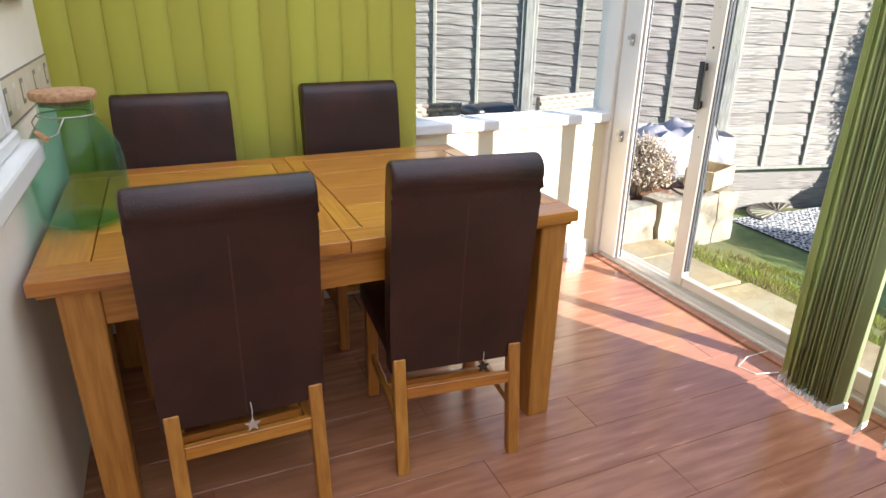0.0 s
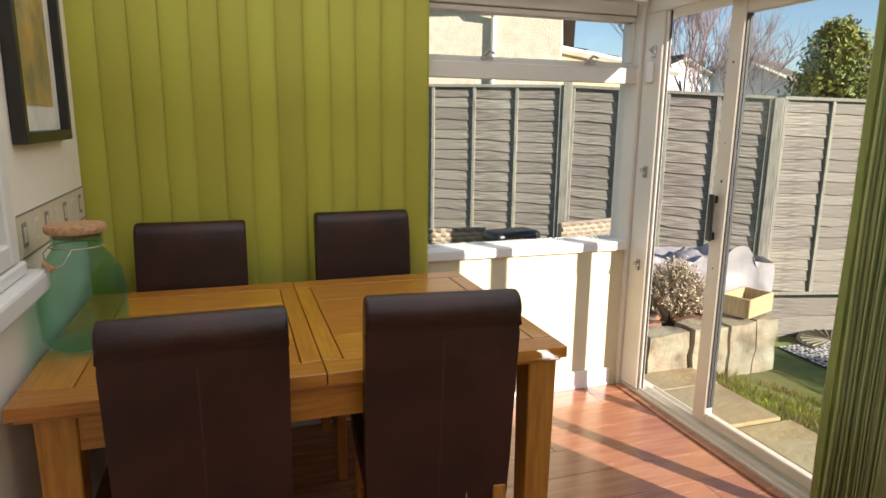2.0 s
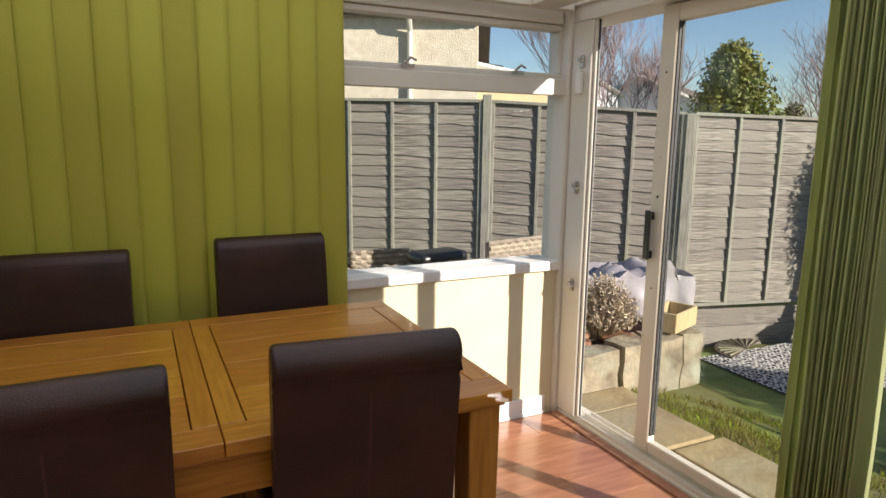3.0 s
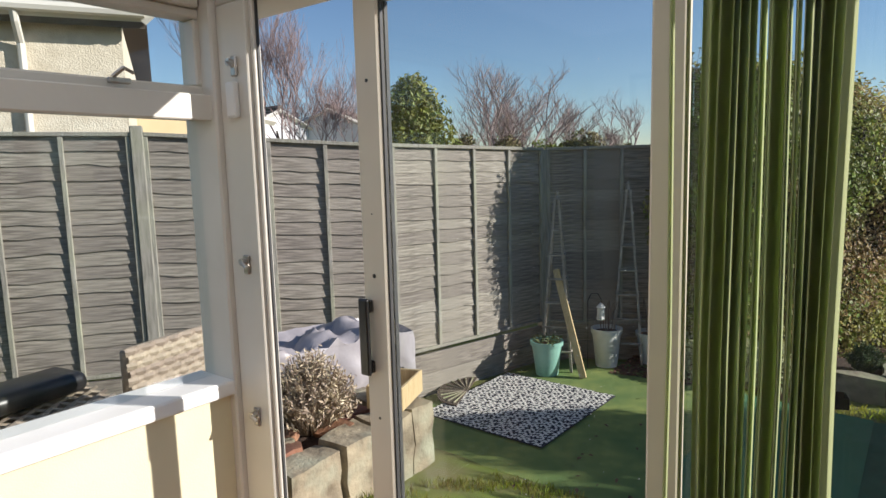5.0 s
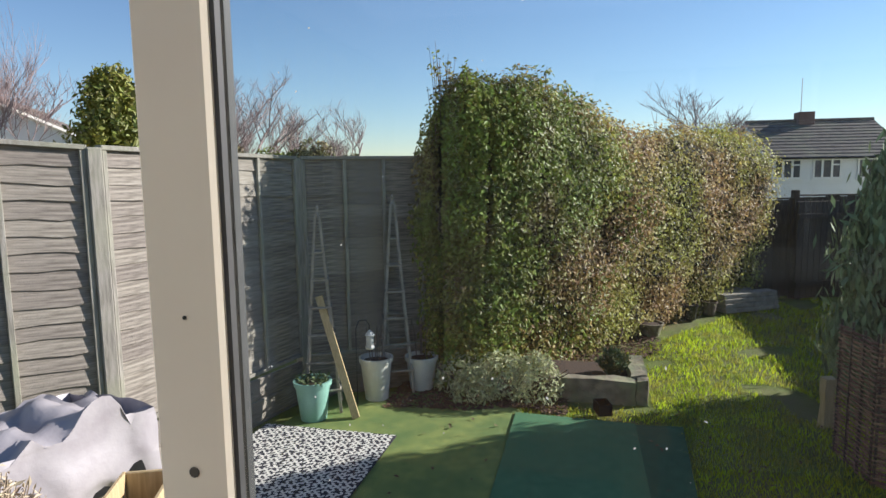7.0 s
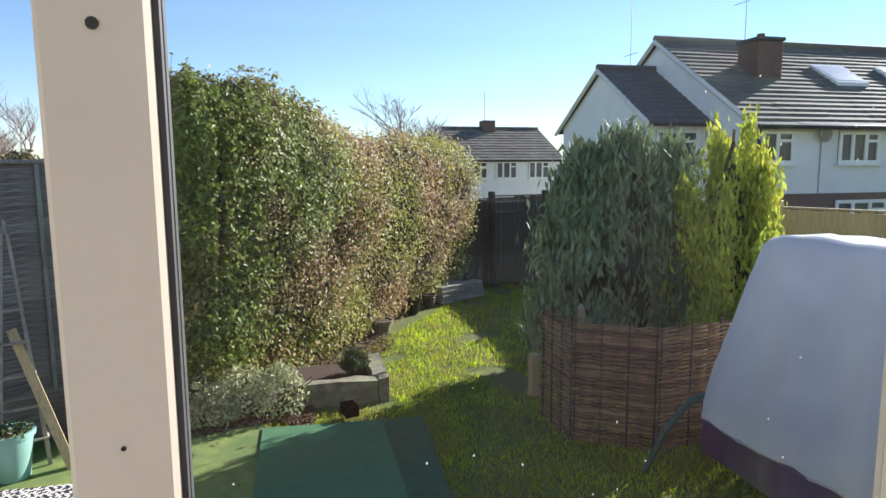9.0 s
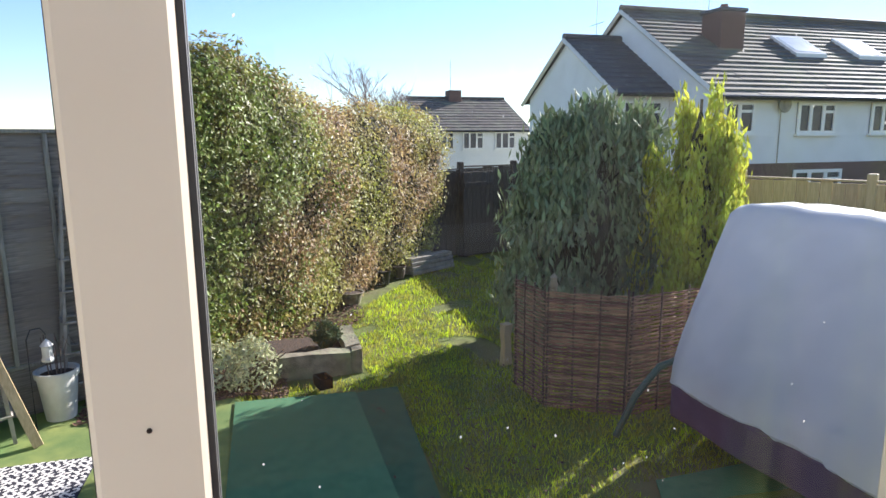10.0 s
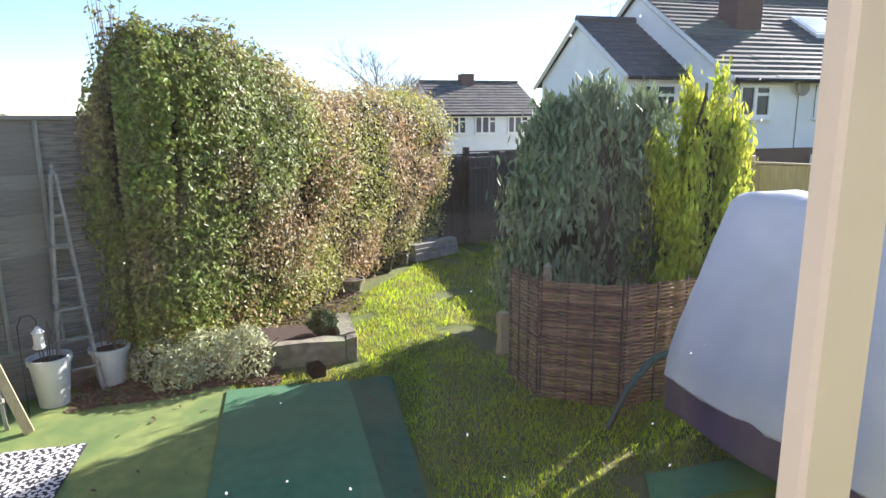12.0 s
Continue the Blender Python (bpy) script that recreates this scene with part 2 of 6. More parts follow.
# north window: frame, transom and opening top light
GN = YN + 0.075
win = tagged(thing("window_1", 0, 0, 0, "white framed window with a top opening light", "window"), kind="structure")
for x0, x1 in ((XL, XL + 0.06), (1.02, 1.075), (XD - 0.045, XD + 0.012)):
    part("window_frame", B(x0, YN + 0.02, 0.825, x1, YN + 0.13, 2.02, 0.004), M_UPVC, win)
part("window_head", B(XL, YN + 0.012, 1.985, XD - 0.06, YN + 0.14, 2.09, 0.004), M_UPVC, win)
part("transom", B(1.076, YN + 0.004, 1.655, XD - 0.046, YN + 0.12, 1.70, 0.004), M_UPVC, win)
sash = part("top_light", B(1.076, YN + 0.03, 1.702, XD - 0.046, YN + 0.10, 1.755, 0.006), M_UPVC, win)
part("sash_head", B(1.076, YN + 0.03, 1.955, XD - 0.046, YN + 0.10, 1.984, 0.005), M_UPVC, sash)
part("sash_stile", B(1.076, YN + 0.031, 1.756, 1.098, YN + 0.099, 1.954, 0.005), M_UPVC, sash)
part("sash_stile", B(XD - 0.072, YN + 0.031, 1.756, XD - 0.047, YN + 0.099, 1.954, 0.005), M_UPVC, sash)
part("transom_lip", B(1.076, YN - 0.012, 1.648, XD - 0.043, YN + 0.003, 1.725, 0.004), M_UPVC, win)
for x0, x1, z0, z1 in ((1.098, XD - 0.072, 1.756, 1.954), (1.076, XD - 0.046, 0.826, 1.654), (XL + 0.06, 1.02, 0.826, 1.98)):
    p = part("pane", B(x0, GN, z0, x1, GN + 0.006, z1), M_GLASS, win, "clear window glass")
    p.visible_shadow = False
for sx in (1.42, 1.98):
    bml = B(sx - 0.03, YN - 0.02, 1.735, sx + 0.03, YN + 0.0, 1.75, 0.003)
    cyl_bm(bml, (sx - 0.02, YN - 0.015, 1.75), (sx + 0.005, YN - 0.03, 1.775), 0.006, n=8)
    cyl_bm(bml, (sx + 0.005, YN - 0.03, 1.775), (sx + 0.035, YN - 0.02, 1.765), 0.005, n=8)
    part("window_catch", bml, M_STEEL, win, "worn metal window catch")

# corner post and head beam over the sliding door
cornerbm = B(XD - 0.055, YN - 0.03, 0.0, XD + 0.055, YN + 0.14, 2.09, 0.006)
struct("corner_post", cornerbm, M_UPVC, "white corner post between window and sliding door", "post")
bmh = B(XD - 0.03, YS, 1.985, XD + 0.16, YN + 0.14, 2.10, 0.006)
box_bm(bmh, XD - 0.05, YS, 2.06, XD - 0.03, YN - 0.03, 2.12, 0.003)
struct("door_head", bmh, M_UPVC, "white aluminium head beam above the sliding door", "beam")
struct("wall_head_north", B(XL, YN + 0.02, 2.09, XD + 0.16, YN + 0.16, ZC), M_UPVC, "white upper fascia over the window", "fascia")
struct("wall_head_east", B(XD + 0.02, YS, 2.10, XD + 0.16, YN + 0.02, ZC), M_UPVC, "white upper fascia over the sliding door", "fascia")
gut = bmesh.new()
for i in range(9):
    a0 = math.pi + math.pi * i / 9
    a1 = math.pi + math.pi * (i + 1) / 9
    q = [(XD + 0.22 + 0.06 * math.cos(a), 2.12 + 0.06 * math.sin(a)) for a in (a0, a1)]
    vs = [gut.verts.new(v) for v in ((q[0][0], YS, q[0][1]), (q[1][0], YS, q[1][1]), (q[1][0], YN + 0.3, q[1][1]), (q[0][0], YN + 0.3, q[0][1]))]
    gut.faces.new(vs)
gutter = struct("gutter", gut, M_UPVC, "white half round rain gutter along the eave", "gutter")
gutter.modifiers.new("thick", "SOLIDIFY").thickness = 0.004

# sliding door: jamb, sash pushed half a metre open, fixed pane, track
door = tagged(thing("door_1", 0, 0, 0, "white aluminium sliding patio door standing half a metre open", "door"), kind="structure")
jb = B(XD - 0.035, 2.655, 0.03, XD + 0.012, YN - 0.032, 1.984, 0.004)
box_bm(jb, XD - 0.022, 2.638, 0.03, XD + 0.004, 2.654, 1.984, 0.003)
part("jamb", jb, M_UPVC, door)
part("jamb_gasket", B(XD - 0.012, 2.633, 0.03, XD - 0.004, 2.6375, 1.984), M_GASKET, door)
tb = B(XD - 0.03, YS, -0.01, XD + 0.11, YN - 0.032, 0.022, 0.003)
for tx in (XD - 0.02, XD + 0.035, XD + 0.075):
    box_bm(tb, tx, YS, 0.022, tx + 0.006, 2.65, 0.042)
part("track", tb, M_UPVC, door, "white sliding door track")
part("sill_strip", B(XD - 0.075, YS, -0.009, XD - 0.031, YN - 0.032, 0.012, 0.005), M_LAMINATE, door, "brown wooden threshold strip")
slide = part("sliding_sash", B(XD + 0.018, 2.19, 0.045, XD + 0.062, 2.275, 1.98, 0.005), M_BEIGE, door)
part("sash_stile", B(XD + 0.018, 1.325, 0.045, XD + 0.062, 1.383, 1.98, 0.005), M_BEIGE, slide)
part("sash_rail", B(XD + 0.02, 1.384, 0.046, XD + 0.06, 2.189, 0.098, 0.005), M_BEIGE, slide)
part("sash_rail", B(XD + 0.02, 1.384, 1.91, XD + 0.06, 2.189, 1.979, 0.005), M_BEIGE, slide)
part("gasket", B(XD + 0.026, 2.1845, 0.126, XD + 0.0365, 2.1898, 1.909), M_GASKET, slide)
part("gasket", B(XD + 0.0435, 2.1845, 0.126, XD + 0.056, 2.1898, 1.909), M_GASKET, slide)
part("stile_edge", B(XD + 0.044, 2.2755, 0.06, XD + 0.056, 2.281, 1.97), M_GASKET, slide)
p = part("pane", B(XD + 0.037, 1.384, 0.099, XD + 0.043, 2.188, 1.909), M_DOORGLASS, slide, "clear sliding door glass")
p.visible_shadow = False
M_DUST = mat("dried_water_spots", (0.75, 0.74, 0.70), (0.6, 0.6, 0.57), 40, 0.9, trans=0.5)
rs = np.random.RandomState(9)
spv, spf = [], []
for i in range(90):
    py, pz = rs.uniform(1.40, 2.17), 0.3 + 1.55 * rs.beta(2.2, 1.6)
    w, h, a = rs.uniform(0.0005, 0.0013), rs.uniform(0.0006, 0.0024), rs.normal(0.5, 0.5)
    k = len(spv)
    for u, q in ((-w, 0), (0, -h), (w, 0), (0, h)):
        spv.append((XD + 0.0366, py + u * math.cos(a) - q * math.sin(a), pz + u * math.sin(a) + q * math.cos(a)))
    spf.append((k, k + 1, k + 2, k + 3))
spots = new("water_spots", data_mesh("water_spots", spv, spf, M_DUST))
spots.parent = slide
tagged(spots, "dried white water spots on the glass", kind="stuff")
hb = B(XD - 0.012, 2.236, 0.925, XD + 0.0, 2.272, 1.14, 0.006, 2)
box_bm(hb, XD - 0.002, 2.238, 0.93, XD + 0.017, 2.27, 0.965, 0.004)
box_bm(hb, XD - 0.002, 2.238, 1.10, XD + 0.017, 2.27, 1.135, 0.004)
part("handle", hb, M_BLACK, slide, "black plastic pull handle")
for z, r in ((1.20, 0.006), (1.367, 0.0022), (1.714, 0.005), (0.80, 0.004)):
    part("screw", C((XD + 0.0175, 2.232, z), (XD + 0.0165, 2.232, z), r, n=10), M_BLACK, slide)
fixed = part("fixed_leaf", B(XD - 0.050, 1.405, 0.045, XD - 0.018, 1.468, 1.98, 0.005), M_BEIGE, door)
part("leaf_rail", B(XD - 0.03, YS + 0.05, 0.046, XD + 0.01, 1.404, 0.125, 0.005), M_BEIGE, fixed)
part("leaf_rail", B(XD - 0.03, YS + 0.05, 1.91, XD + 0.01, 1.404, 1.979, 0.005), M_BEIGE, fixed)
part("leaf_stile", B(XD - 0.03, 0.02, 0.126, XD + 0.01, 0.10, 1.909, 0.005), M_BEIGE, fixed)
part("leaf_stile", B(XD - 0.03, YS, 0.045, XD + 0.012, YS + 0.049, 1.98, 0.005), M_BEIGE, fixed)
for y0, y1 in ((0.101, 1.404), (YS + 0.051, 0.019)):
    p = part("pane", B(XD - 0.013, y0, 0.126, XD - 0.007, y1, 1.909), M_DOORGLASS, fixed, "clear fixed door glass")
    p.visible_shadow = False
# locks and keeps on the jamb
for z in (0.715, 1.205, 1.80):
    kb = B(XD - 0.045, 2.70, z - 0.03, XD - 0.035, 2.728, z + 0.03, 0.004)
    cyl_bm(kb, (XD - 0.045, 2.715, z + 0.01), (XD - 0.062, 2.715, z + 0.01), 0.011, n=10)
    cyl_bm(kb, (XD - 0.06, 2.715, z + 0.01), (XD - 0.06, 2.692, z - 0.005), 0.006, n=8)
    part("keep", kb, M_STEEL, door, "worn metal door keep")
part("sensor", B(XD - 0.057, 2.70, 1.65, XD - 0.035, 2.742, 1.755, 0.006, 2), M_WHITE, door, "small white alarm contact")

# ---- dining table ----
TX0, TX1, TY0, TY1, TZ = -0.29, 1.207, 1.572, 2.60, 0.775
table = thing("dining_table", TX0, TY0, 0, "honey oak extending dining table with square legs", "table")
W, D = TX1 - TX0, TY1 - TY0
XM = 0.76                                   # joint between the two leaves of the top
Q = 0.036                                   # thickness of the top


def top_piece(x0, y0, x1, y1, m, name="top_board", dz=0.0):
    return part(name, B(x0 + 0.0012, y0 + 0.0012, TZ - Q, x1 - 0.0012, y1 - 0.0012, TZ - dz, 0.003, 2), m, table)


for a, b, ea, eb in ((0.0, XM, 0.13, 0.06), (XM, W, 0.06, 0.072)):
    top_piece(a, 0.0, b, 0.10, M_OAK, "front_border")
    top_piece(a, D - 0.10, b, D, M_OAK, "back_border")
    top_piece(a, 0.10, a + ea, D - 0.10, M_OAKY, "end_border")
    top_piece(b - eb, 0.10, b, D - 0.10, M_OAKY, "end_border")
    for k in range(4):
        y0, y1 = 0.10 + (D - 0.20) * k / 4, 0.10 + (D - 0.20) * (k + 1) / 4
        part("centre_board", B(a + ea + 0.002, y0 + 0.0003, TZ - Q, b - eb - 0.002, y1 - 0.0003, TZ - 0.001, 0.0012), M_OAK, table)
part("edge_moulding", B(0.014, 0.014, TZ - Q - 0.014, W - 0.014, D - 0.014, TZ - Q - 0.0005, 0.006, 2), M_OAK, table)
for y0, y1 in ((0.045, 0.067), (D - 0.067, D - 0.045)):
    part("apron", B(0.145, y0, TZ - 0.15, W - 0.15, y1, TZ - Q - 0.012), M_OAK, table)
for x0, x1 in ((0.075, 0.097), (W - 0.067, W - 0.045)):
    part("apron", B(x0, 0.13, TZ - 0.15, x1, D - 0.15, TZ - Q - 0.012), M_OAKY, table)
for lx in (0.05, W - 0.115):
    for ly in (0.03, D - 0.125):
        bm = B(lx, ly, 0.0, lx + 0.095, ly + 0.095, TZ - Q - 0.012, 0.006, 2)
        for v in bm.verts:
            if v.co.z < 0.3:
                v.co.x += (lx + 0.045 - v.co.x) * 0.14
                v.co.y += (ly + 0.045 - v.co.y) * 0.14
        part("leg", bm, M_OAKZ, table)


# ---- dining chairs: leather, rolled top ----
def rounded_slab(w, prof, bevel=0.012):
    """A side profile in (y, z), swept across the width w."""
    bm = bmesh.new()
    a = [bm.verts.new((-w / 2, y, z)) for y, z in prof]
    b = [bm.verts.new((w / 2, y, z)) for y, z in prof]
    n = len(prof)
    fa, fb = bm.faces.new(a), bm.faces.new(b[::-1])
    for i in range(n):
        bm.faces.new((a[i], b[i], b[(i + 1) % n], a[(i + 1) % n]))
    es = list(fa.edges) + list(fb.edges)
    bmesh.ops.bevel(bm, geom=es, offset=bevel, segments=4, affect="EDGES", profile=0.5, clamp_overlap=True)
    return bm


def dining_chair(x, y, rz, label):
    """The front of the chair looks along its own +y; the origin lies on the floor under the backrest."""
    c = thing("dining_chair", x, y, 0, label, "chair", "chairs round the table", rz)
    w = 0.425
    prof = [(0.055, 0.35), (0.055, 0.50), (0.035, 0.75), (0.016, 0.93)]
    for i in range(12):
        a = radians(10 + i * 20)
        prof.append((-0.032 + 0.048 * math.cos(a), 0.975 + 0.05 * math.sin(a)))
    prof += [(-0.064, 0.922), (-0.0605, 0.905), (-0.056, 0.86), (-0.036, 0.70), (-0.016, 0.50), (-0.004, 0.35)]
    back = part("backrest", rounded_slab(w, prof), M_LEATHER, c, "dark brown leather rolled-top backrest", 40)
    sm = bmesh.new()
    for za, zb, ya, yb in ((0.36, 0.50, -0.005, -0.016), (0.50, 0.70, -0.016, -0.036), (0.70, 0.86, -0.036, -0.056), (0.86, 0.90, -0.056, -0.06)):
        box = [(-0.0025, ya, za), (0.0025, ya, za), (0.0025, yb, zb), (-0.0025, yb, zb)]
        sm.faces.new([sm.verts.new((p[0], p[1] - 0.002, p[2])) for p in box])
        sm.faces.new([sm.verts.new((p[0], p[1] + 0.004, p[2])) for p in box])
    part("back_seam", sm, M_SEAM, back)
    seat = B(-w / 2, 0.03, 0.39, w / 2, 0.44, 0.485, 0.02, 3)
    for v in seat.verts:
        if v.co.z > 0.46:
            v.co.z += 0.018 * (1 - (2 * v.co.x / w) ** 2)
        v.co.x *= 1.0 + 0.05 * max(0.0, v.co.y) / 0.44
    part("seat", seat, M_LEATHER, c, "dark brown leather padded seat", 40)
    for sx in (-1, 1):
        bm = B(sx * 0.185 - 0.019, -0.012, 0.0, sx * 0.185 + 0.019, 0.026, 0.40, 0.003)
        for v in bm.verts:
            if v.co.z < 0.2:
                v.co.y -= 0.045
        part("leg", bm, M_OAKZ, c)
        bm = B(sx * 0.19 - 0.02, 0.385, 0.0, sx * 0.19 + 0.02, 0.425, 0.39, 0.003)
        part("leg", bm, M_OAKZ, c)
        bm = B(sx * 0.187 - 0.009, 0.0, 0.155, sx * 0.187 + 0.009, 0.385, 0.185, 0.002)
        part("side_stretcher", bm, M_OAKY, c)
    part("cross_stretcher", B(-0.178, 0.19, 0.158, 0.178, 0.21, 0.184, 0.002), M_OAK, c)
    part("back_rail", B(-0.166, -0.022, 0.262, 0.166, -0.002, 0.302, 0.002), M_OAK, c)
    return c


chair_a = dining_chair(0.150, 1.520, 1.0, "dark brown leather dining chair with oak legs, pushed under the table")
chair_b = dining_chair(0.778, 1.535, -6.0, "dark brown leather dining chair with oak legs beside a table leg")
chair_c = dining_chair(0.08, 2.655, 178.0, "dark brown leather dining chair against the green blinds")
chair_d = dining_chair(0.80, 2.725, 181.0, "dark brown leather dining chair beside the bare window")
for o, k in ((chair_a, 0.975), (chair_b, 0.975), (chair_c, 1.01), (chair_d, 1.02)):
    o.scale = (1, 1, k)


# star charms that hang from the chairs
def charm(x, y, z, tilt, label, m):
    c = thing("star_charm", x, y, z, label, "ornament", "charms on the chairs", tilt)
    bm = bmesh.new()
    vs = []
    for i in range(10):
        a = math.pi / 2 + i * math.pi / 5
        r = 0.022 if i % 2 == 0 else 0.010
        vs.append(bm.verts.new((r * math.cos(a), -0.0015, r * math.sin(a) - 0.07)))
    f = bm.faces.new(vs)
    g = bmesh.ops.extrude_face_region(bm, geom=[f])
    bmesh.ops.translate(bm, vec=(0, 0.003, 0), verts=[v for v in g["geom"] if isinstance(v, bmesh.types.BMVert)])
    part("star", bm, m, c)
    part("string", tube_path([(0, 0, 0.0), (0.002, 0, -0.025), (0, 0, -0.05)], 0.0012, 0.0012, 5), M_WHITE, c)
    return c


charm(0.16, 1.497, 0.39, 0, "silver star charm hanging on a string below a chair", M_SILVER)
charm(0.86, 1.52, 0.39, 0, "dark star charm hanging on a string below a chair", M_BLACK)

# ---- big green glass jar with a cork lid ----
jar = thing("glass_jar", -0.188, 2.00, TZ, "large green recycled glass jar with a cork lid", "jar")
jp = [(0.001, 0.004), (0.085, 0.0), (0.118, 0.012), (0.128, 0.04), (0.132, 0.12), (0.131, 0.20), (0.122, 0.255), (0.10, 0.30), (0.078, 0.33), (0.072, 0.345), (0.076, 0.352), (0.076, 0.388),
      (0.070, 0.388), (0.069, 0.345), (0.096, 0.297), (0.117, 0.252), (0.126, 0.20), (0.127, 0.12), (0.122, 0.042), (0.112, 0.018), (0.001, 0.012)]
jb = lathe(jp, 32)
for v in jb.verts:                          # squarish shoulders
    a = math.atan2(v.co.y, v.co.x)
    k = 1.0 + 0.045 * math.cos(4 * a) * (1 if v.co.z < 0.3 else 0)
    v.co.x *= k
    v.co.y *= k
part("body", jb, M_JARGLASS, jar, "thick green glass body", 50)
part("lid", lathe([(0.001, 0.372), (0.068, 0.372), (0.068, 0.389), (0.088, 0.391), (0.091, 0.398), (0.091, 0.408), (0.086, 0.415), (0.001, 0.417)], 32), M_CORK, jar, "pale cork lid", 40)
wire = tube_path([(0.08 * math.cos(a), 0.08 * math.sin(a), 0.345) for a in [i * math.pi / 12 for i in range(25)]], 0.0022, 0.0022, 6)
tube_path([(-0.08, -0.01, 0.345), (-0.085, -0.06, 0.335), (-0.07, -0.11, 0.31), (-0.05, -0.125, 0.295), (-0.02, -0.115, 0.305), (0.0, -0.08, 0.345)], 0.0022, 0.0022, 6, wire)
part("wire_handle", wire, M_STEEL, jar, "wire bail handle")
jar.scale = (0.89, 0.89, 0.89)
part("handle_grip", C((-0.074, -0.105, 0.312), (-0.045, -0.128, 0.293), 0.009, n=10), M_CORK, jar, "wooden handle grip")

# ---- green vertical blinds over the north window ----
blind = thing("vertical_blind", 0, 0, 0, "lime green vertical blinds drawn across the window", "blind")
SL = 0.127
nsl = 13
for i in range(nsl):
    cx = XL + 0.035 + i * (1.10 - XL - 0.075) / (nsl - 1)
    bm = bmesh.new()
    seg = 6
    z0, z1 = 0.06, 2.03
    cols = []
    for k in range(seg + 1):
        u = -SL / 2 + SL * k / seg
        yy = -0.009 * (1 - (2 * u / SL) ** 2) - 0.10 * u
        cols.append((u, yy))
    rows = [[bm.verts.new((u, yy + 0.002 * math.sin(7 * z + i), z)) for u, yy in cols] for z in (z0, 0.5, 1.0, 1.5, z1)]
    for r0, r1 in zip(rows, rows[1:]):
        for k in range(seg):
            bm.faces.new((r0[k], r0[k + 1], r1[k + 1], r1[k]))
    o = part("slat", bm, M_BLIND, blind, "", 60)
    o.matrix_basis = pose(cx, YN - 0.045, 0, 0, 0, 4.0 * math.sin(i * 2.3))
    o.modifiers.new("thick", "SOLIDIFY").thickness = 0.0008
part("headrail", B(XL, YN - 0.07, 2.035, XD - 0.06, YN - 0.02, 2.075, 0.004), M_UPVC, blind)

# ---- blinds bunched beside the sliding door ----
stack = thing("vertical_blind", 0, 0, 0, "green vertical blinds bunched together beside the sliding door", "blind")


def turned_slat(x, y, turn, w=0.089):
    bm = bmesh.new()
    cols = [(-w / 2 + w * k / 5, 0.004 * (1 - (2 * (k / 5 - 0.5)) ** 2)) for k in range(6)]
    foot = (0.08 if x < 2.08 else 0.05) + 0.012 * random.random()
    rows = [[bm.verts.new((u, yy + 0.003 * math.sin(5 * z + y * 40), z)) for u, yy in cols] for z in (foot, 0.6, 1.2, 1.9, 2.03)]
    for r0, r1 in zip(rows, rows[1:]):
        for k in range(5):
            bm.faces.new((r0[k], r0[k + 1], r1[k + 1], r1[k]))
    o = part("slat", bm, M_BLIND2, stack, "", 60)
    o.matrix_basis = pose(x, y, 0, 0, 0, turn)
    o.modifiers.new("thick", "SOLIDIFY").thickness = 0.0008
    wt = B(-w / 2, -0.003, foot - 0.018, w / 2, 0.005, foot + 0.005, 0.001)
    q = part("weight", wt, M_WHITE, stack)
    q.matrix_basis = pose(x, y, 0, 0, 0, turn)


for i, yb in enumerate((1.370, 1.346, 1.324)):
    turned_slat(2.07, yb, 14 + 3 * i)
for i in range(15):
    turned_slat(2.06 + random.uniform(-0.010, 0.010), 1.305 - 0.0110 * i, random.uniform(-6, 7))
for yb, turn in ((1.075, 10), (0.985, 20)):
    turned_slat(2.09, yb, turn)
yy = 0.90
while yy > YS + 0.06:
    turned_slat(2.09, yy, random.uniform(16, 34))
    yy -= random.uniform(0.07, 0.09)
part("headrail", B(2.00, YS, 2.035, 2.15, YN - 0.08, 2.075, 0.004), M_UPVC, stack)
cordbm = tube_path([(XD - 0.10, 1.56, 0.05), (XD - 0.16, 1.60, 0.012), (XD - 0.24, 1.57, 0.004), (XD - 0.22, 1.50, 0.004), (XD - 0.13, 1.47, 0.008)], 0.0018, 0.0018, 5)
part("bead_chain", cordbm, M_WHITE, stack, "thin white bead chain trailing on the floor")

# ---- house window in the west wall, with its sill ----
hw = tagged(thing("window_2", 0, 0, 0, "white wooden house window with glazing bars", "window"), kind="structure")
WY0, WY1, WZ0, WZ1 = 0.25, 1.82, 1.075, 2.05
for y0, y1, z0, z1 in ((WY0, WY0 + 0.06, WZ0, WZ1), (WY1 - 0.06, WY1, WZ0, WZ1), (WY0 + 0.06, WY1 - 0.06, WZ0, WZ0 + 0.06), (WY0 + 0.06, WY1 - 0.06, WZ1 - 0.06, WZ1)):
    part("window_frame", B(XL + 0.001, y0, z0, XL + 0.035, y1, z1, 0.006), M_WHITE, hw)
for yb in (0.77, 1.30):
    part("glazing_bar", B(XL + 0.003, yb - 0.014, WZ0 + 0.06, XL + 0.03, yb + 0.014, WZ1 - 0.06, 0.004), M_WHITE, hw)
for zb in (1.42, 1.72):
    part("glazing_bar", B(XL + 0.004, WY0 + 0.06, zb - 0.013, XL + 0.029, WY1 - 0.06, zb + 0.013, 0.004), M_WHITE, hw)
# flat sheet added behind the panes; its dull colour gives the room's dimness
part("dark_room_lining", B(XL + 0.0004, WY0 + 0.05, WZ0 + 0.05, XL + 0.002, WY1 - 0.05, WZ1 - 0.05), M_DIMROOM, hw, "plain brown sheet behind the glass, toned for the dim room")
p = part("pane", B(XL + 0.010, WY0 + 0.055, WZ0 + 0.055, XL + 0.014, WY1 - 0.055, WZ1 - 0.055), M_GLASS, hw)
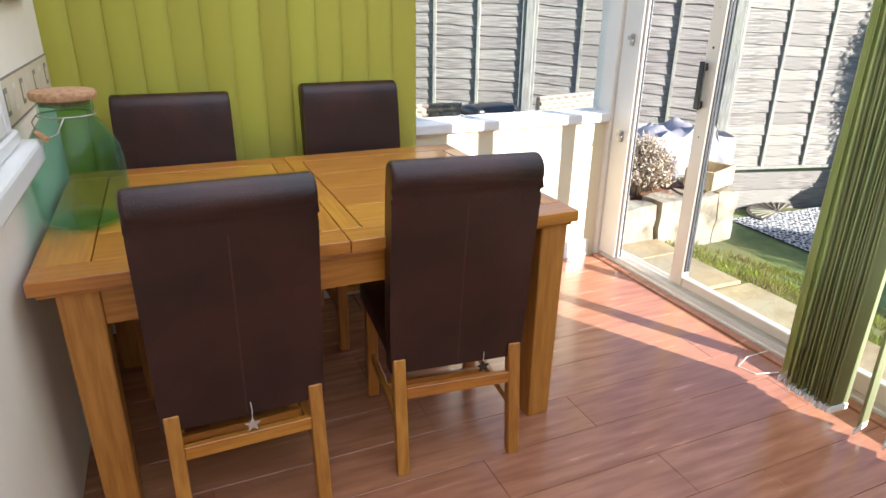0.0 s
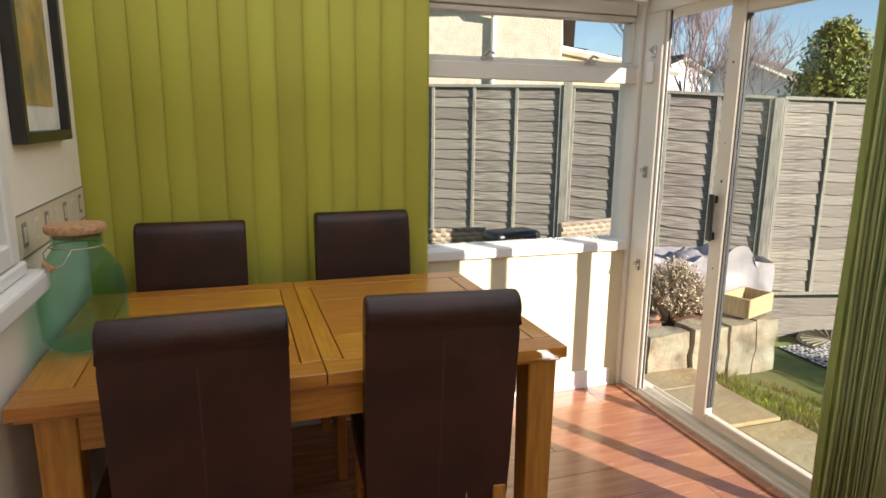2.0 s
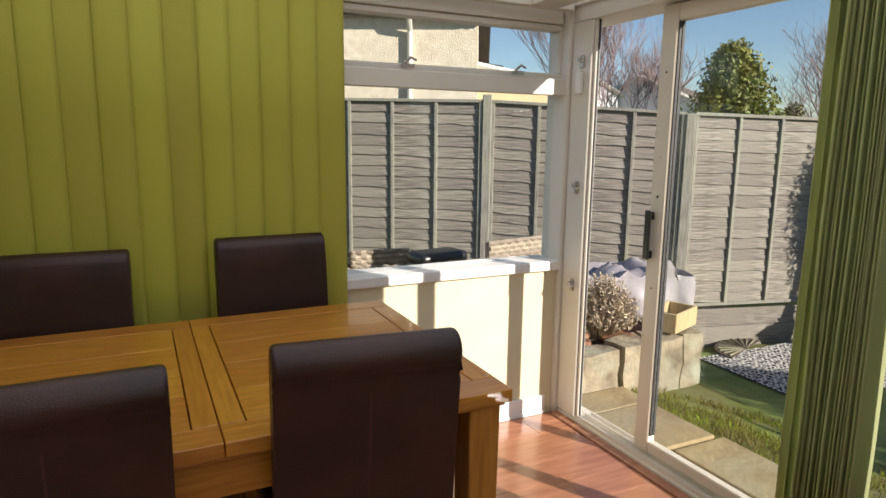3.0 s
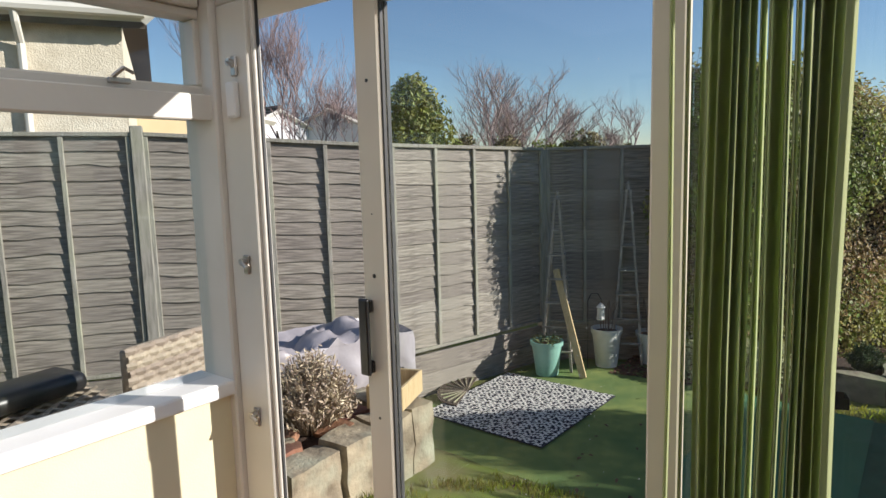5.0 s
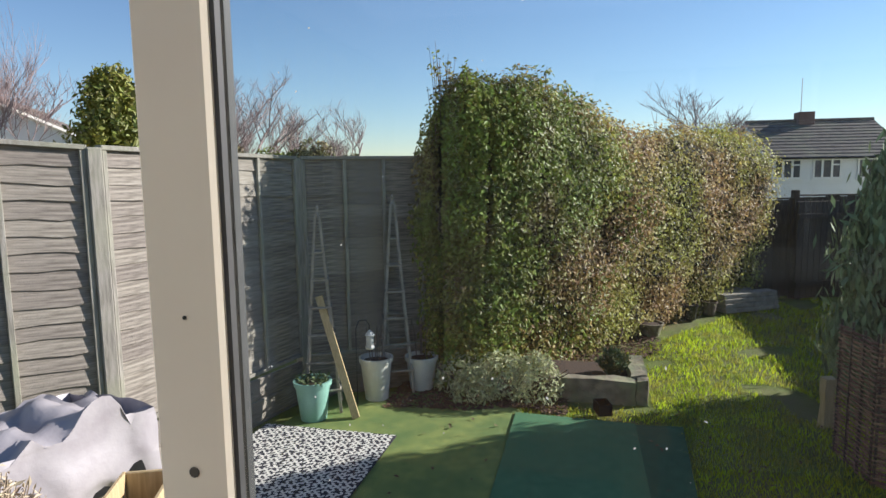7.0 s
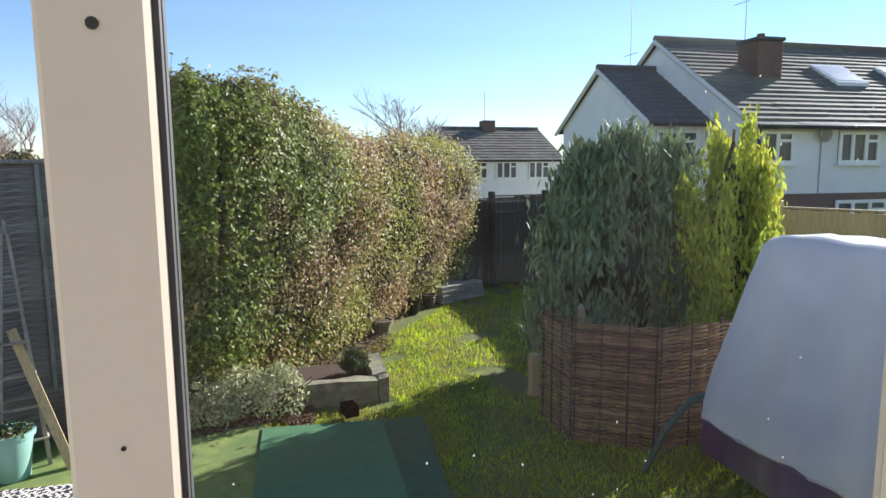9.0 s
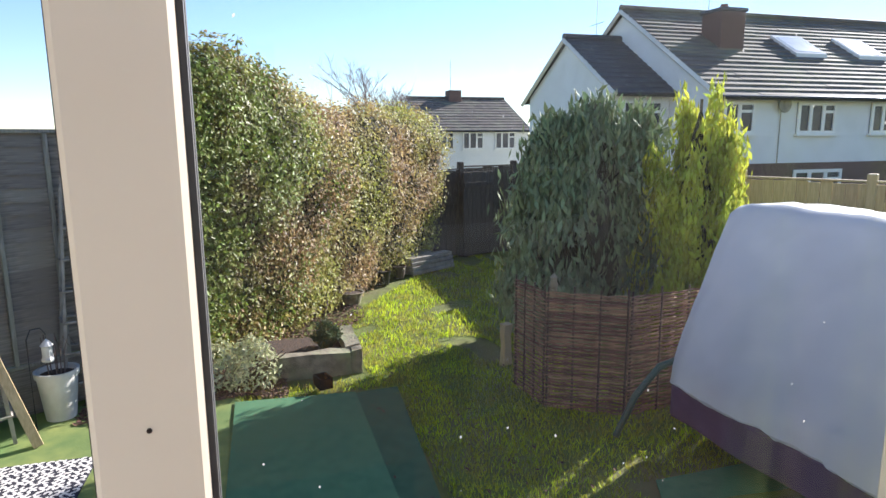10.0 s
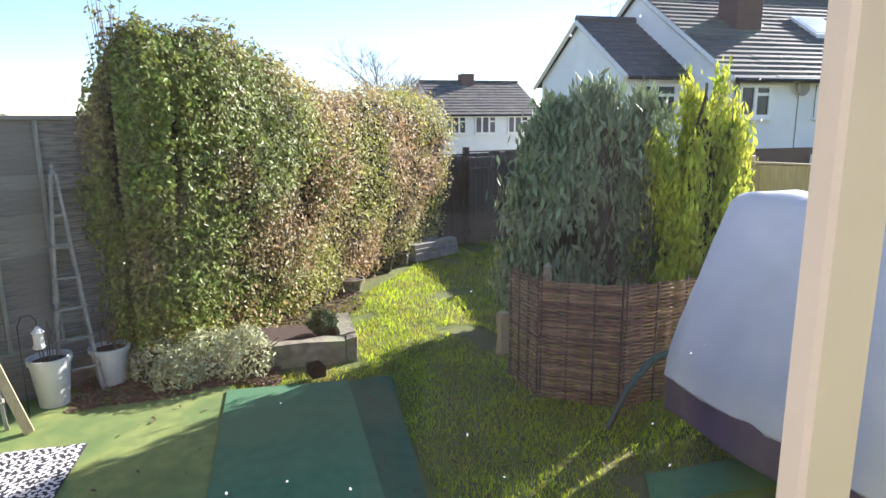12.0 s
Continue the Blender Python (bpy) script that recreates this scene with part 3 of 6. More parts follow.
p.visible_shadow = False
sb = B(XL - 0.001, 0.10, 0.975, XL + 0.075, 1.93, 1.035, 0.010, 2)
box_bm(sb, XL + 0.0005, 0.16, 1.036, XL + 0.04, 1.86, 1.073, 0.006)
part("window_sill", sb, M_WHITE, hw, "white painted wooden sill")

# picture, wall border and corner beading
pic = thing("framed_picture", XL, 2.265, 1.372, "black framed landscape print in an ivory mount", "picture")
for y0, y1, z0, z1 in ((-0.27, -0.237, 0, 0.66), (0.237, 0.27, 0, 0.66), (-0.237, 0.237, 0, 0.033), (-0.237, 0.237, 0.627, 0.66)):
    part("frame", B(0.001, y0, z0, 0.038, y1, z1, 0.002), M_PICFRAME, pic)
part("mount", B(0.001, -0.236, 0.034, 0.010, 0.236, 0.626), M_MOUNT, pic)
part("print", B(0.0105, -0.165, 0.11, 0.012, 0.165, 0.55), M_PICTURE, pic)
bd = tagged(thing("wall_border", XL, 0, 0, "printed wallpaper border with small leaf motifs", "border"), kind="structure")
part("strip", B(0.0005, 1.945, 1.055, 0.003, YN - 0.02, 1.18), M_BORDER, bd)
part("border_line", B(0.0032, 1.945, 1.175, 0.0045, YN - 0.02, 1.181), M_BORDERLINE, bd)
part("border_line", B(0.0032, 1.945, 1.053, 0.0045, YN - 0.02, 1.059), M_BORDERLINE, bd)
for i in range(7):
    y = 2.00 + i * 0.118
    part("motif", B(0.0032, y - 0.022, 1.083, 0.0042, y + 0.022, 1.153), M_BORDERLINE if i % 2 == 0 else M_MOUNT, bd)
    part("motif", B(0.0045, y - 0.012, 1.096, 0.0052, y + 0.014, 1.140), M_BORDER, bd)
struct("corner_beading", B(XL + 0.001, YN - 0.022, 0.105, XL + 0.02, YN - 0.002, 2.03, 0.004), M_WHITE, "white beading in the room corner", "trim")

# ==== garden ====
G = -0.82
M_FENCE = mat("weathered_grey_fence_wood", (0.365, 0.325, 0.275), (0.16, 0.138, 0.115), 6, 0.85, 0.6, 40, stretch=(1.0, 6, 14), rnd=0.14, stain=(0.27, 0.24, 0.20), stain_scale=2.2)
M_POST = mat("weathered_fence_post", (0.37, 0.345, 0.30), (0.22, 0.205, 0.17), 6, 0.85, 0.6, 40, stretch=(10, 10, 1), rnd=0.1, stain=(0.33, 0.33, 0.24), stain_scale=2)
M_SOIL = mat("dark_bark_soil", (0.085, 0.05, 0.032), (0.04, 0.024, 0.016), 30, 0.95, 0.8, 60)
M_GRASSBASE = mat("lawn_soil_and_turf", (0.14, 0.19, 0.02), (0.10, 0.12, 0.02), 5, 0.95, 0.9, 90, stain=(0.17, 0.145, 0.06), stain_scale=1.2)
M_TURF = mat("artificial_turf", (0.075, 0.215, 0.10), (0.055, 0.175, 0.078), 12, 0.85, 0.5, 400, stain=(0.085, 0.21, 0.09), stain_scale=1.4)
M_PAVE = mat("sandstone_paving", (0.42, 0.325, 0.165), (0.29, 0.215, 0.11), 5, 0.85, 0.6, 25, rnd=0.14, stain=(0.34, 0.29, 0.18), stain_scale=2.5)


def ground_z(x, y):
    """The garden falls from the paving beside the house to the lawn."""
    def smooth(a, b, v):
        t = min(1.0, max(0.0, (v - a) / (b - a)))
        return t * t * (3 - 2 * t)
    drop = smooth(3.2, 5.3, x)
    z = -0.31 + (G + 0.31) * drop
    z += 0.03 * smooth(9, 14, x)
    z -= 1.6 * smooth(16, 30, x)
    return z


gx = [-60, -30, -12, -4, 0, 1.2, 2.0, 2.41] + [2.41 + 0.25 * i for i in range(1, 56)] + [17, 19, 22, 26, 32, 45, 70, 120, 400, 1500]
gy = [-1500, -300, -100, -60, -35, -20, -12, -8] + [-6 + 0.3 * i for i in range(48)] + [9, 12, 16, 25, 40, 80, 200, 1500]
gv, gf = [], []
for x in gx:
    for y in gy:
        gv.append((x, y, ground_z(x, y) - 0.03 + 0.012 * noise.noise(Vector((x * 1.7, y * 1.7, 0)))))
ny = len(gy)
for i in range(len(gx) - 1):
    for j in range(ny - 1):
        gf.append((i * ny + j, (i + 1) * ny + j, (i + 1) * ny + j + 1, i * ny + j + 1))
ground = new("ground", data_mesh("ground", gv, gf, M_GRASSBASE))
ground.data.shade_smooth()
tagged(ground, "patchy green garden ground of turf and soil", "ground", kind="structure")

# house base under the room
struct("house_plinth", B(XL - 0.3, YS - 0.3, -0.6, XD + 0.13, YN + 0.18, -0.121), M_PAVE, "rendered plinth under the room", "plinth")

# ---- fence ----
FENCE_PTS = [(-0.6, 8.86), (0.45, 8.25), (2.1, 7.58), (3.85, 6.37), (5.6, 5.15), (7.75, 4.62), (8.75, 3.1)]
FTOP = [1.92, 1.90, 1.84, 1.82, 1.70, 1.66, 1.66]


fence = thing("garden_fence", 0, 0, 0, "weathered grey overlap panel fence with square posts", "fence")


def board_mesh(L, h, seed):
    """One waney-edged fence board, tilted as it overlaps the next."""
    rnd = random.Random(seed)
    n = 12
    v, f = [], []
    off = [rnd.uniform(-0.012, 0.012) for _ in range(n + 1)]
    bow = rnd.uniform(-0.006, 0.006)
    for i in range(n + 1):
        u = L * i / n
        zb = off[i] + bow * math.sin(math.pi * i / n) * 2
        v += [(u, -0.021, zb), (u, -0.003, h), (u, 0.002, h), (u, -0.012, zb)]
    for i in range(n):
        a, b = 4 * i, 4 * i + 4
        for k in range(4):
            f.append((a + k, b + k, b + (k + 1) % 4, a + (k + 1) % 4))
    f += [(0, 1, 2, 3), (4 * n + 3, 4 * n + 2, 4 * n + 1, 4 * n)]
    return v, f


def fence_panel(p, q, zt, zt2, h, label):
    """An overlap panel from p to q with its battens, facing the garden (to the right of p-q)."""
    d = Vector((q[0] - p[0], q[1] - p[1], 0))
    L = d.length - 0.10
    ang = math.degrees(math.atan2(d.y, d.x))
    s = d.normalized()
    sh = (zt2 - zt) / L
    cap = B(-0.01, -0.05, 0.002, L + 0.01, 0.02, 0.037, 0.004)
    for c in cap.verts:
        c.co.z += zt + c.co.x * sh
    fp = part("fence_panel", cap, M_POST, fence, label)
    fp.matrix_basis = pose(p[0] + s.x * 0.05, p[1] + s.y * 0.05, 0, 0, 0, ang)
    k = 17
    bh = h / k
    for i in range(k):
        zb = zt - h + i * bh
        v, f = board_mesh(L, bh * 1.25, hash((round(p[0] * 10), i)) % 9999)
        o = new("board", data_mesh("board", v, f, M_FENCE))
        o.parent = fp
        o.matrix_basis = pose(0, random.uniform(-0.003, 0.003), zb, 0, -math.degrees(math.atan2(zt2 - zt, L)), 0)
    for j in range(5):
        u = 0.0 + (L - 0.035) * j / 4
        part("batten", B(u, -0.045, zt - h + u * sh - 0.01, u + 0.036, -0.0165, zt + u * sh, 0.003), M_POST, fp)
    part("bottom_rail", B(0, -0.045, zt - h - 0.045, L, -0.01, zt - h - 0.012, 0.003), M_POST, fp)
    return fp


for i in range(len(FENCE_PTS) - 1):
    lab = "weathered grey overlap fence panel" + (" at the shady garden corner" if i == 5 else " with waney-edged boards")
    fence_panel(FENCE_PTS[i], FENCE_PTS[i + 1], FTOP[i], FTOP[i + 1], 2.02, lab)
for i, (p, zt) in enumerate(zip(FENCE_PTS, FTOP)):
    o = part("post", B(-0.05, -0.06, -1.3, 0.05, 0.06, zt + (0.09 if i == 3 else 0.02), 0.008), M_POST, fence)
    o.matrix_basis = pose(p[0], p[1], 0, 0, 0, -30)
# gravel boards closing the gap under the panels
for i in range(len(FENCE_PTS) - 1):
    p, q = FENCE_PTS[i], FENCE_PTS[i + 1]
    d = Vector((q[0] - p[0], q[1] - p[1], 0))
    ang = math.degrees(math.atan2(d.y, d.x))
    for k in range(3):
        o = part("gravel_board", B(0.05, -0.02 - 0.008 * k, 0, d.length - 0.05, 0.012 - 0.008 * k, 0.2, 0.004), M_FENCE, fence)
        o.matrix_basis = pose(p[0], p[1], min(FTOP[i], FTOP[i + 1]) - 2.02 - 0.25 - 0.205 * k, 0, random.uniform(-0.6, 0.6), ang)

# ---- paving beside the door ----
M_STONE = mat("pale_rough_stone", (0.36, 0.30, 0.205), (0.16, 0.128, 0.085), 7, 0.9, 0.8, 35, rnd=0.14, stain=(0.33, 0.33, 0.24), stain_scale=4)
M_GREYSTONE = mat("mossy_grey_stone", (0.32, 0.275, 0.20), (0.15, 0.125, 0.085), 7, 0.9, 0.9, 35, rnd=0.14, stain=(0.24, 0.27, 0.14), stain_scale=4)
M_TARP = mat("lilac_grey_tarpaulin", (0.41, 0.385, 0.395), (0.31, 0.285, 0.30), 4, 0.4, 0.25, 25)
M_LEAFDRY = mat("dry_lavender_stems", (0.56, 0.47, 0.35), (0.37, 0.29, 0.20), 12, 0.9, island=0.35)
M_TERRACOTTA = mat("broken_terracotta", (0.27, 0.125, 0.075), (0.17, 0.08, 0.05), 9, 0.9, 0.5, 40, rnd=0.2)
M_RATTAN = mat("woven_rattan", (0.38, 0.31, 0.235), (0.27, 0.215, 0.16), 25, 0.6, 0.3, 120, island=0.16)
M_TEAL = mat("pale_teal_glazed_pot", (0.28, 0.50, 0.42), (0.23, 0.43, 0.36), 6, 0.35, 0.05, 40)
M_POTWHITE = mat("white_garden_pot", (0.66, 0.66, 0.62), (0.5, 0.5, 0.46), 5, 0.5, 0.1, 40)
M_PALEWOOD = mat("pale_new_wood", (0.58, 0.44, 0.24), (0.46, 0.34, 0.17), 6, 0.75, 0.3, 40, stretch=(12, 12, 1), rnd=0.1)
M_DARKWOOD = mat("dark_weathered_wood", (0.12, 0.09, 0.065), (0.07, 0.05, 0.038), 6, 0.9, 0.5, 40, stretch=(8, 8, 1), rnd=0.15)
M_GREYWOOD = mat("grey_trellis_wood", (0.36, 0.33, 0.28), (0.24, 0.215, 0.18), 9, 0.85, 0.3, 40)
M_RUGW = mat("off_white_outdoor_rug", (0.80, 0.77, 0.71), (0.70, 0.67, 0.61), 20, 0.9, 0.3, 200)
M_RUGB = mat("black_rug_pattern", (0.035, 0.035, 0.05), (0.025, 0.025, 0.035), 20, 0.9, 0.3, 200)
# hedge leaf tones mix real green and russet with painted shade and sun
M_HEDGEGREEN = mat("green_hedge_leaves", (0.215, 0.255, 0.045), (0.25, 0.185, 0.07), 1.3, 0.5, island=0.45, trans=0.32, spec=0.30, lo=0.32, hi=0.5)
M_HEDGE = mat("hedge_leaves", (0.43, 0.41, 0.10), (0.47, 0.32, 0.15), 0.8, 0.5, island=0.42, trans=0.44, lo=0.42, hi=0.58, spec=0.30)
# near-black tone stands for the shade deep inside hedge and conifers
M_HEDGECORE = mat("dark_core_shade", (0.045, 0.042, 0.018), (0.028, 0.023, 0.011), 9, 0.95, 0.9, 30)
M_HERB = mat("grey_green_herb_leaves", (0.56, 0.56, 0.34), (0.36, 0.38, 0.19), 6, 0.7, island=0.3, trans=0.2)
M_ROSEMARY = mat("rosemary_leaves", (0.12, 0.17, 0.055), (0.07, 0.10, 0.04), 6, 0.75, island=0.3, trans=0.15)
M_GRASS = mat("grass_blades", (0.50, 0.60, 0.022), (0.30, 0.39, 0.02), 2.2, 0.65, island=0.35, trans=0.55, spec=0.2, stain=(0.34, 0.29, 0.07), stain_scale=2.5)
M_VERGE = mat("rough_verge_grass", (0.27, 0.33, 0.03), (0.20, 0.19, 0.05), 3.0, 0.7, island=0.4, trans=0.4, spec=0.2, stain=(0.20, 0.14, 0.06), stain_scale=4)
M_CYPRESS = mat("dark_cypress_foliage", (0.24, 0.29, 0.135), (0.165, 0.22, 0.11), 4, 0.7, island=0.35, trans=0.15)
M_GOLDCYPRESS = mat("golden_cypress_foliage", (0.60, 0.60, 0.07), (0.38, 0.44, 0.06), 3.0, 0.65, island=0.3, trans=0.4, spec=0.2)
M_BARK = mat("grey_brown_bark", (0.19, 0.145, 0.12), (0.12, 0.09, 0.075), 9, 0.95, 0.5, 40)
M_TWIG = mat("reddish_twigs", (0.36, 0.27, 0.25), (0.25, 0.18, 0.17), 6, 0.9)
M_WILLOW = mat("willow_hurdle_rods", (0.34, 0.185, 0.125), (0.17, 0.09, 0.06), 9, 0.8, island=0.45)
M_COVER = mat("grey_blue_swing_cover", (0.62, 0.64, 0.685), (0.52, 0.55, 0.60), 2.5, 0.55, 0.45, 9, stain=(0.56, 0.59, 0.65), stain_scale=3, trans=0.42)
M_PURPLE = mat("purple_seat_fabric", (0.13, 0.075, 0.16), (0.10, 0.055, 0.12), 5, 0.8, 0.2, 60)
M_GREENMETAL = mat("dark_green_metal_tube", (0.05, 0.10, 0.08), None, 12, 0.4)
M_RENDERWHITE = mat("white_house_render", (0.80, 0.80, 0.80), (0.74, 0.74, 0.73), 2, 0.85, 0.2, 60)
M_PEBBLE = mat("cream_pebbledash", (0.74, 0.66, 0.52), (0.60, 0.52, 0.39), 9, 0.9, 1.0, 55, stain=(0.66, 0.58, 0.45), stain_scale=1.1)
M_BRICK = mat("red_brown_brick", (0.19, 0.115, 0.095), (0.12, 0.075, 0.06), 12, 0.9, 0.3, 40)
M_TILE = mat("brown_roof_tiles", (0.15, 0.12, 0.10), (0.09, 0.075, 0.065), 3, 0.8, 0.3, 20, rnd=0.16, stain=(0.17, 0.16, 0.11), stain_scale=1.0)
M_TILEDARK = mat("dark_roof_tiles", (0.085, 0.085, 0.09), (0.06, 0.06, 0.065), 3, 0.7, 0.3, 20, rnd=0.14)
M_WINDARK = mat("dark_window_panes", (0.035, 0.04, 0.05), (0.10, 0.10, 0.11), 1.1, 0.12, spec=0.35)
M_TANWALL = mat("tan_rendered_wall", (0.55, 0.42, 0.25), (0.50, 0.38, 0.22), 3, 0.9)
M_MULCH = mat("bark_chips", (0.17, 0.09, 0.055), (0.09, 0.05, 0.032), 20, 0.95, island=0.4)


def chips(name, x0, y0, x1, y1, n, size, m, zf, seed, label, cat, tall=0.0, keep=None):
    """Loose flat bits or blades scattered over a rectangle, all in one object."""
    r = np.random.RandomState(seed)
    v, f = [], []
    while n > 0:
        x, y = r.uniform(x0, x1), r.uniform(y0, y1)
        n -= 1
        if keep and not keep(x, y):
            continue
        z = zf(x, y)
        a = r.uniform(0, 6.283)
        s = size * r.uniform(0.6, 1.4)
        i = len(v)
        if tall:
            h = tall * r.uniform(0.45, 1.25)
            lx, ly = r.uniform(-0.6, 0.6) * h, r.uniform(-0.6, 0.6) * h
            c, q = math.cos(a) * s, math.sin(a) * s
            v += [(x - c, y - q, z), (x + c, y + q, z), (x + lx * 0.5 + c * 0.6, y + ly * 0.5 + q * 0.6, z + h * 0.65), (x + lx, y + ly, z + h)]
            f += [(i, i + 1, i + 2), (i, i + 2, i + 3)]
        else:
            c, q = math.cos(a) * s, math.sin(a) * s
            t = r.uniform(-0.4, 0.4) * s
            v += [(x - c, y - q, z + t), (x + q * 0.5, y - c * 0.5, z + 0.3 * s), (x + c, y + q, z - t), (x - q * 0.5, y + c * 0.5, z + 0.1 * s)]
            f.append((i, i + 1, i + 2, i + 3))
    ob = new(name, data_mesh(name, v, f, m))
    return tagged(ob, label, cat, kind="stuff")


def leaf_cloud(pts, nrm, size, seed, spread=0.6, aspect=0.5):
    """Small folded leaves at pts, facing roughly along nrm."""
    r = np.random.RandomState(seed)
    n = len(pts)
    d = nrm + r.normal(0, spread, (n, 3))
    d /= np.linalg.norm(d, axis=1)[:, None] + 1e-9
    t = np.cross(d, r.normal(0, 1, (n, 3)))
    t /= np.linalg.norm(t, axis=1)[:, None] + 1e-9
    b = np.cross(d, t)
    s = (size * r.uniform(0.6, 1.35, n))[:, None]
    v = np.empty((n, 4, 3))
    v[:, 0] = pts - t * s
    v[:, 1] = pts + b * s * aspect + d * s * 0.18
    v[:, 2] = pts + t * s
    v[:, 3] = pts - b * s * aspect + d * s * 0.18
    f = [(4 * i, 4 * i + 1, 4 * i + 2, 4 * i + 3) for i in range(n)]
    return v.reshape(-1, 3).tolist(), f


def leaf_part(name, pts, nrm, size, seed, m, parent, spread=0.6, aspect=0.5):
    v, f = leaf_cloud(np.array(pts), np.array(nrm), size, seed, spread, aspect)
    o = new(name, data_mesh(name, v, f, m))
    o.parent = parent
    return o


pav = tagged(thing("pavement", 0, 0, 0, "worn sandstone slabs beside the sliding door", "paving"), kind="structure")
yy, k = -1.6, 0
while yy < 3.5:
    ln = (0.62, 0.45, 0.78, 0.55)[k % 4]
    x = 2.43
    for wd in ((0.55, 0.42), (0.92,), (0.38, 0.57))[k % 3]:
        bm = B(x + 0.008, yy + 0.008, -0.36, x + wd - 0.008, min(yy + ln, 3.5) - 0.008, -0.295 + random.uniform(-0.006, 0.006), 0.01, 2)
        for v in bm.verts:
            v.co.x += 0.018 * noise.noise(v.co * 3)
            v.co.y += 0.018 * noise.noise(v.co * 3 + Vector((9, 0, 0)))
        part("slab", bm, M_PAVE, pav)
        x += wd
    yy += ln
    k += 1

# ---- raised bed with stone front ----
bed = thing("raised_bed", 0, 0, 0, "raised bed walled with rough pale stone blocks", "raised bed")


def rough_block(x0, y0, z0, x1, y1, z1, m, parent, name="stone", amp=0.02):
    bm = B(x0, y0, z0, x1, y1, z1)
    bmesh.ops.subdivide_edges(bm, edges=bm.edges, cuts=3, use_grid_fill=True)
    for v in bm.verts:
        v.co += Vector((noise.noise(v.co * 7), noise.noise(v.co * 7 + Vector((5, 0, 0))), noise.noise(v.co * 7 + Vector((0, 8, 0))))) * amp
    return part(name, bm, m, parent, "", 40)


xs = [2.72, 3.02, 3.38, 3.70, 3.96, 4.17]
for a, b in zip(xs, xs[1:]):
    rough_block(a + 0.01, 3.53 + 0.03 * math.sin(a * 3), -0.42, b - 0.01, 3.75, -0.055 + 0.05 * (a - 2.72) + random.uniform(-0.015, 0.015), M_STONE, bed)
for a, b in ((3.76, 4.08), (4.09, 4.45), (4.46, 4.9)):
    rough_block(3.98, a, -0.62, 4.18, b, -0.03, M_STONE, bed)
bm = B(2.6, 3.7, -0.5, 4.02, 5.6, -0.09)
part("soil", bm, M_SOIL, bed, "dark soil")
for i in range(22):
    x, y = random.uniform(2.75, 3.85), random.uniform(3.78, 4.1)
    o = rough_block(-0.09, -0.07, -0.02, 0.09, 0.07, 0.035, M_TERRACOTTA if i % 3 else M_GREYSTONE, bed, "loose_stone", 0.025)
    o.matrix_basis = pose(x, y, -0.07, random.uniform(-14, 14), random.uniform(-14, 14), random.uniform(0, 180))
tr = thing("planter_box", 4.02, 3.70, 0.01, "small pale wooden planter box on the end of the bed", "planter", "", 20)
for b in ((-0.19, -0.12, 0, 0.19, -0.10, 0.15), (-0.19, 0.10, 0, 0.19, 0.12, 0.15), (-0.19, -0.10, 0, -0.17, 0.10, 0.15), (0.17, -0.10, 0, 0.19, 0.10, 0.15)):
    part("side", B(*b, 0.004), M_PALEWOOD, tr)
part("base", B(-0.17, -0.10, 0.0, 0.17, 0.10, 0.02), M_PALEWOOD, tr)


def tuft(name, x, y, z, r, h, n, m, label, cat, seed, lean=0.5, leaf=0.03):
    """A bush of thin upright stems with small leaves."""
    t = thing(name, x, y, z, label, cat)
    rr = np.random.RandomState(seed)
    bm = bmesh.new()
    pts, nr = [], []
    for i in range(n):
        a, q = rr.uniform(0, 6.283), r * math.sqrt(rr.uniform(0, 1))
        hh = h * rr.uniform(0.6, 1.1) * math.sqrt(max(0.15, 1 - (q / r) ** 2 * 0.8))
        p0 = Vector((q * 0.35 * math.cos(a), q * 0.35 * math.sin(a), 0))
        p2 = Vector((q * math.cos(a) + rr.normal(0, 0.02), q * math.sin(a) + rr.normal(0, 0.02), hh))
        p1 = (p0 + p2) / 2 + Vector((0, 0, hh * 0.12))
        s = 0.0035
        for u0, u1 in ((p0, p1), (p1, p2)):
            w = Vector((s, 0, 0))
            w2 = Vector((0, s, 0))
            bm.faces.new([bm.verts.new(c) for c in (u0 - w, u0 + w, u1 + w, u1 - w)])
            bm.faces.new([bm.verts.new(c) for c in (u0 - w2, u0 + w2, u1 + w2, u1 - w2)])
        for k in range(7):
            f = rr.uniform(0.35, 1.0)
            c = p1.lerp(p2, f) + Vector(rr.normal(0, 0.012, 3))
            pts.append(tuple(c))
            nr.append((p2.x, p2.y, 0.3))
    part("stem_mass", bm, m, t)
    leaf_part("leaves", pts, nr, leaf, seed + 1, m, t, 1.2, 0.3)
    return t


tuft("lavender_bush", 3.55, 3.98, -0.09, 0.29, 0.47, 520, M_LEAFDRY, "dry grey brown lavender bush in the bed", "bush", 5, leaf=0.02)

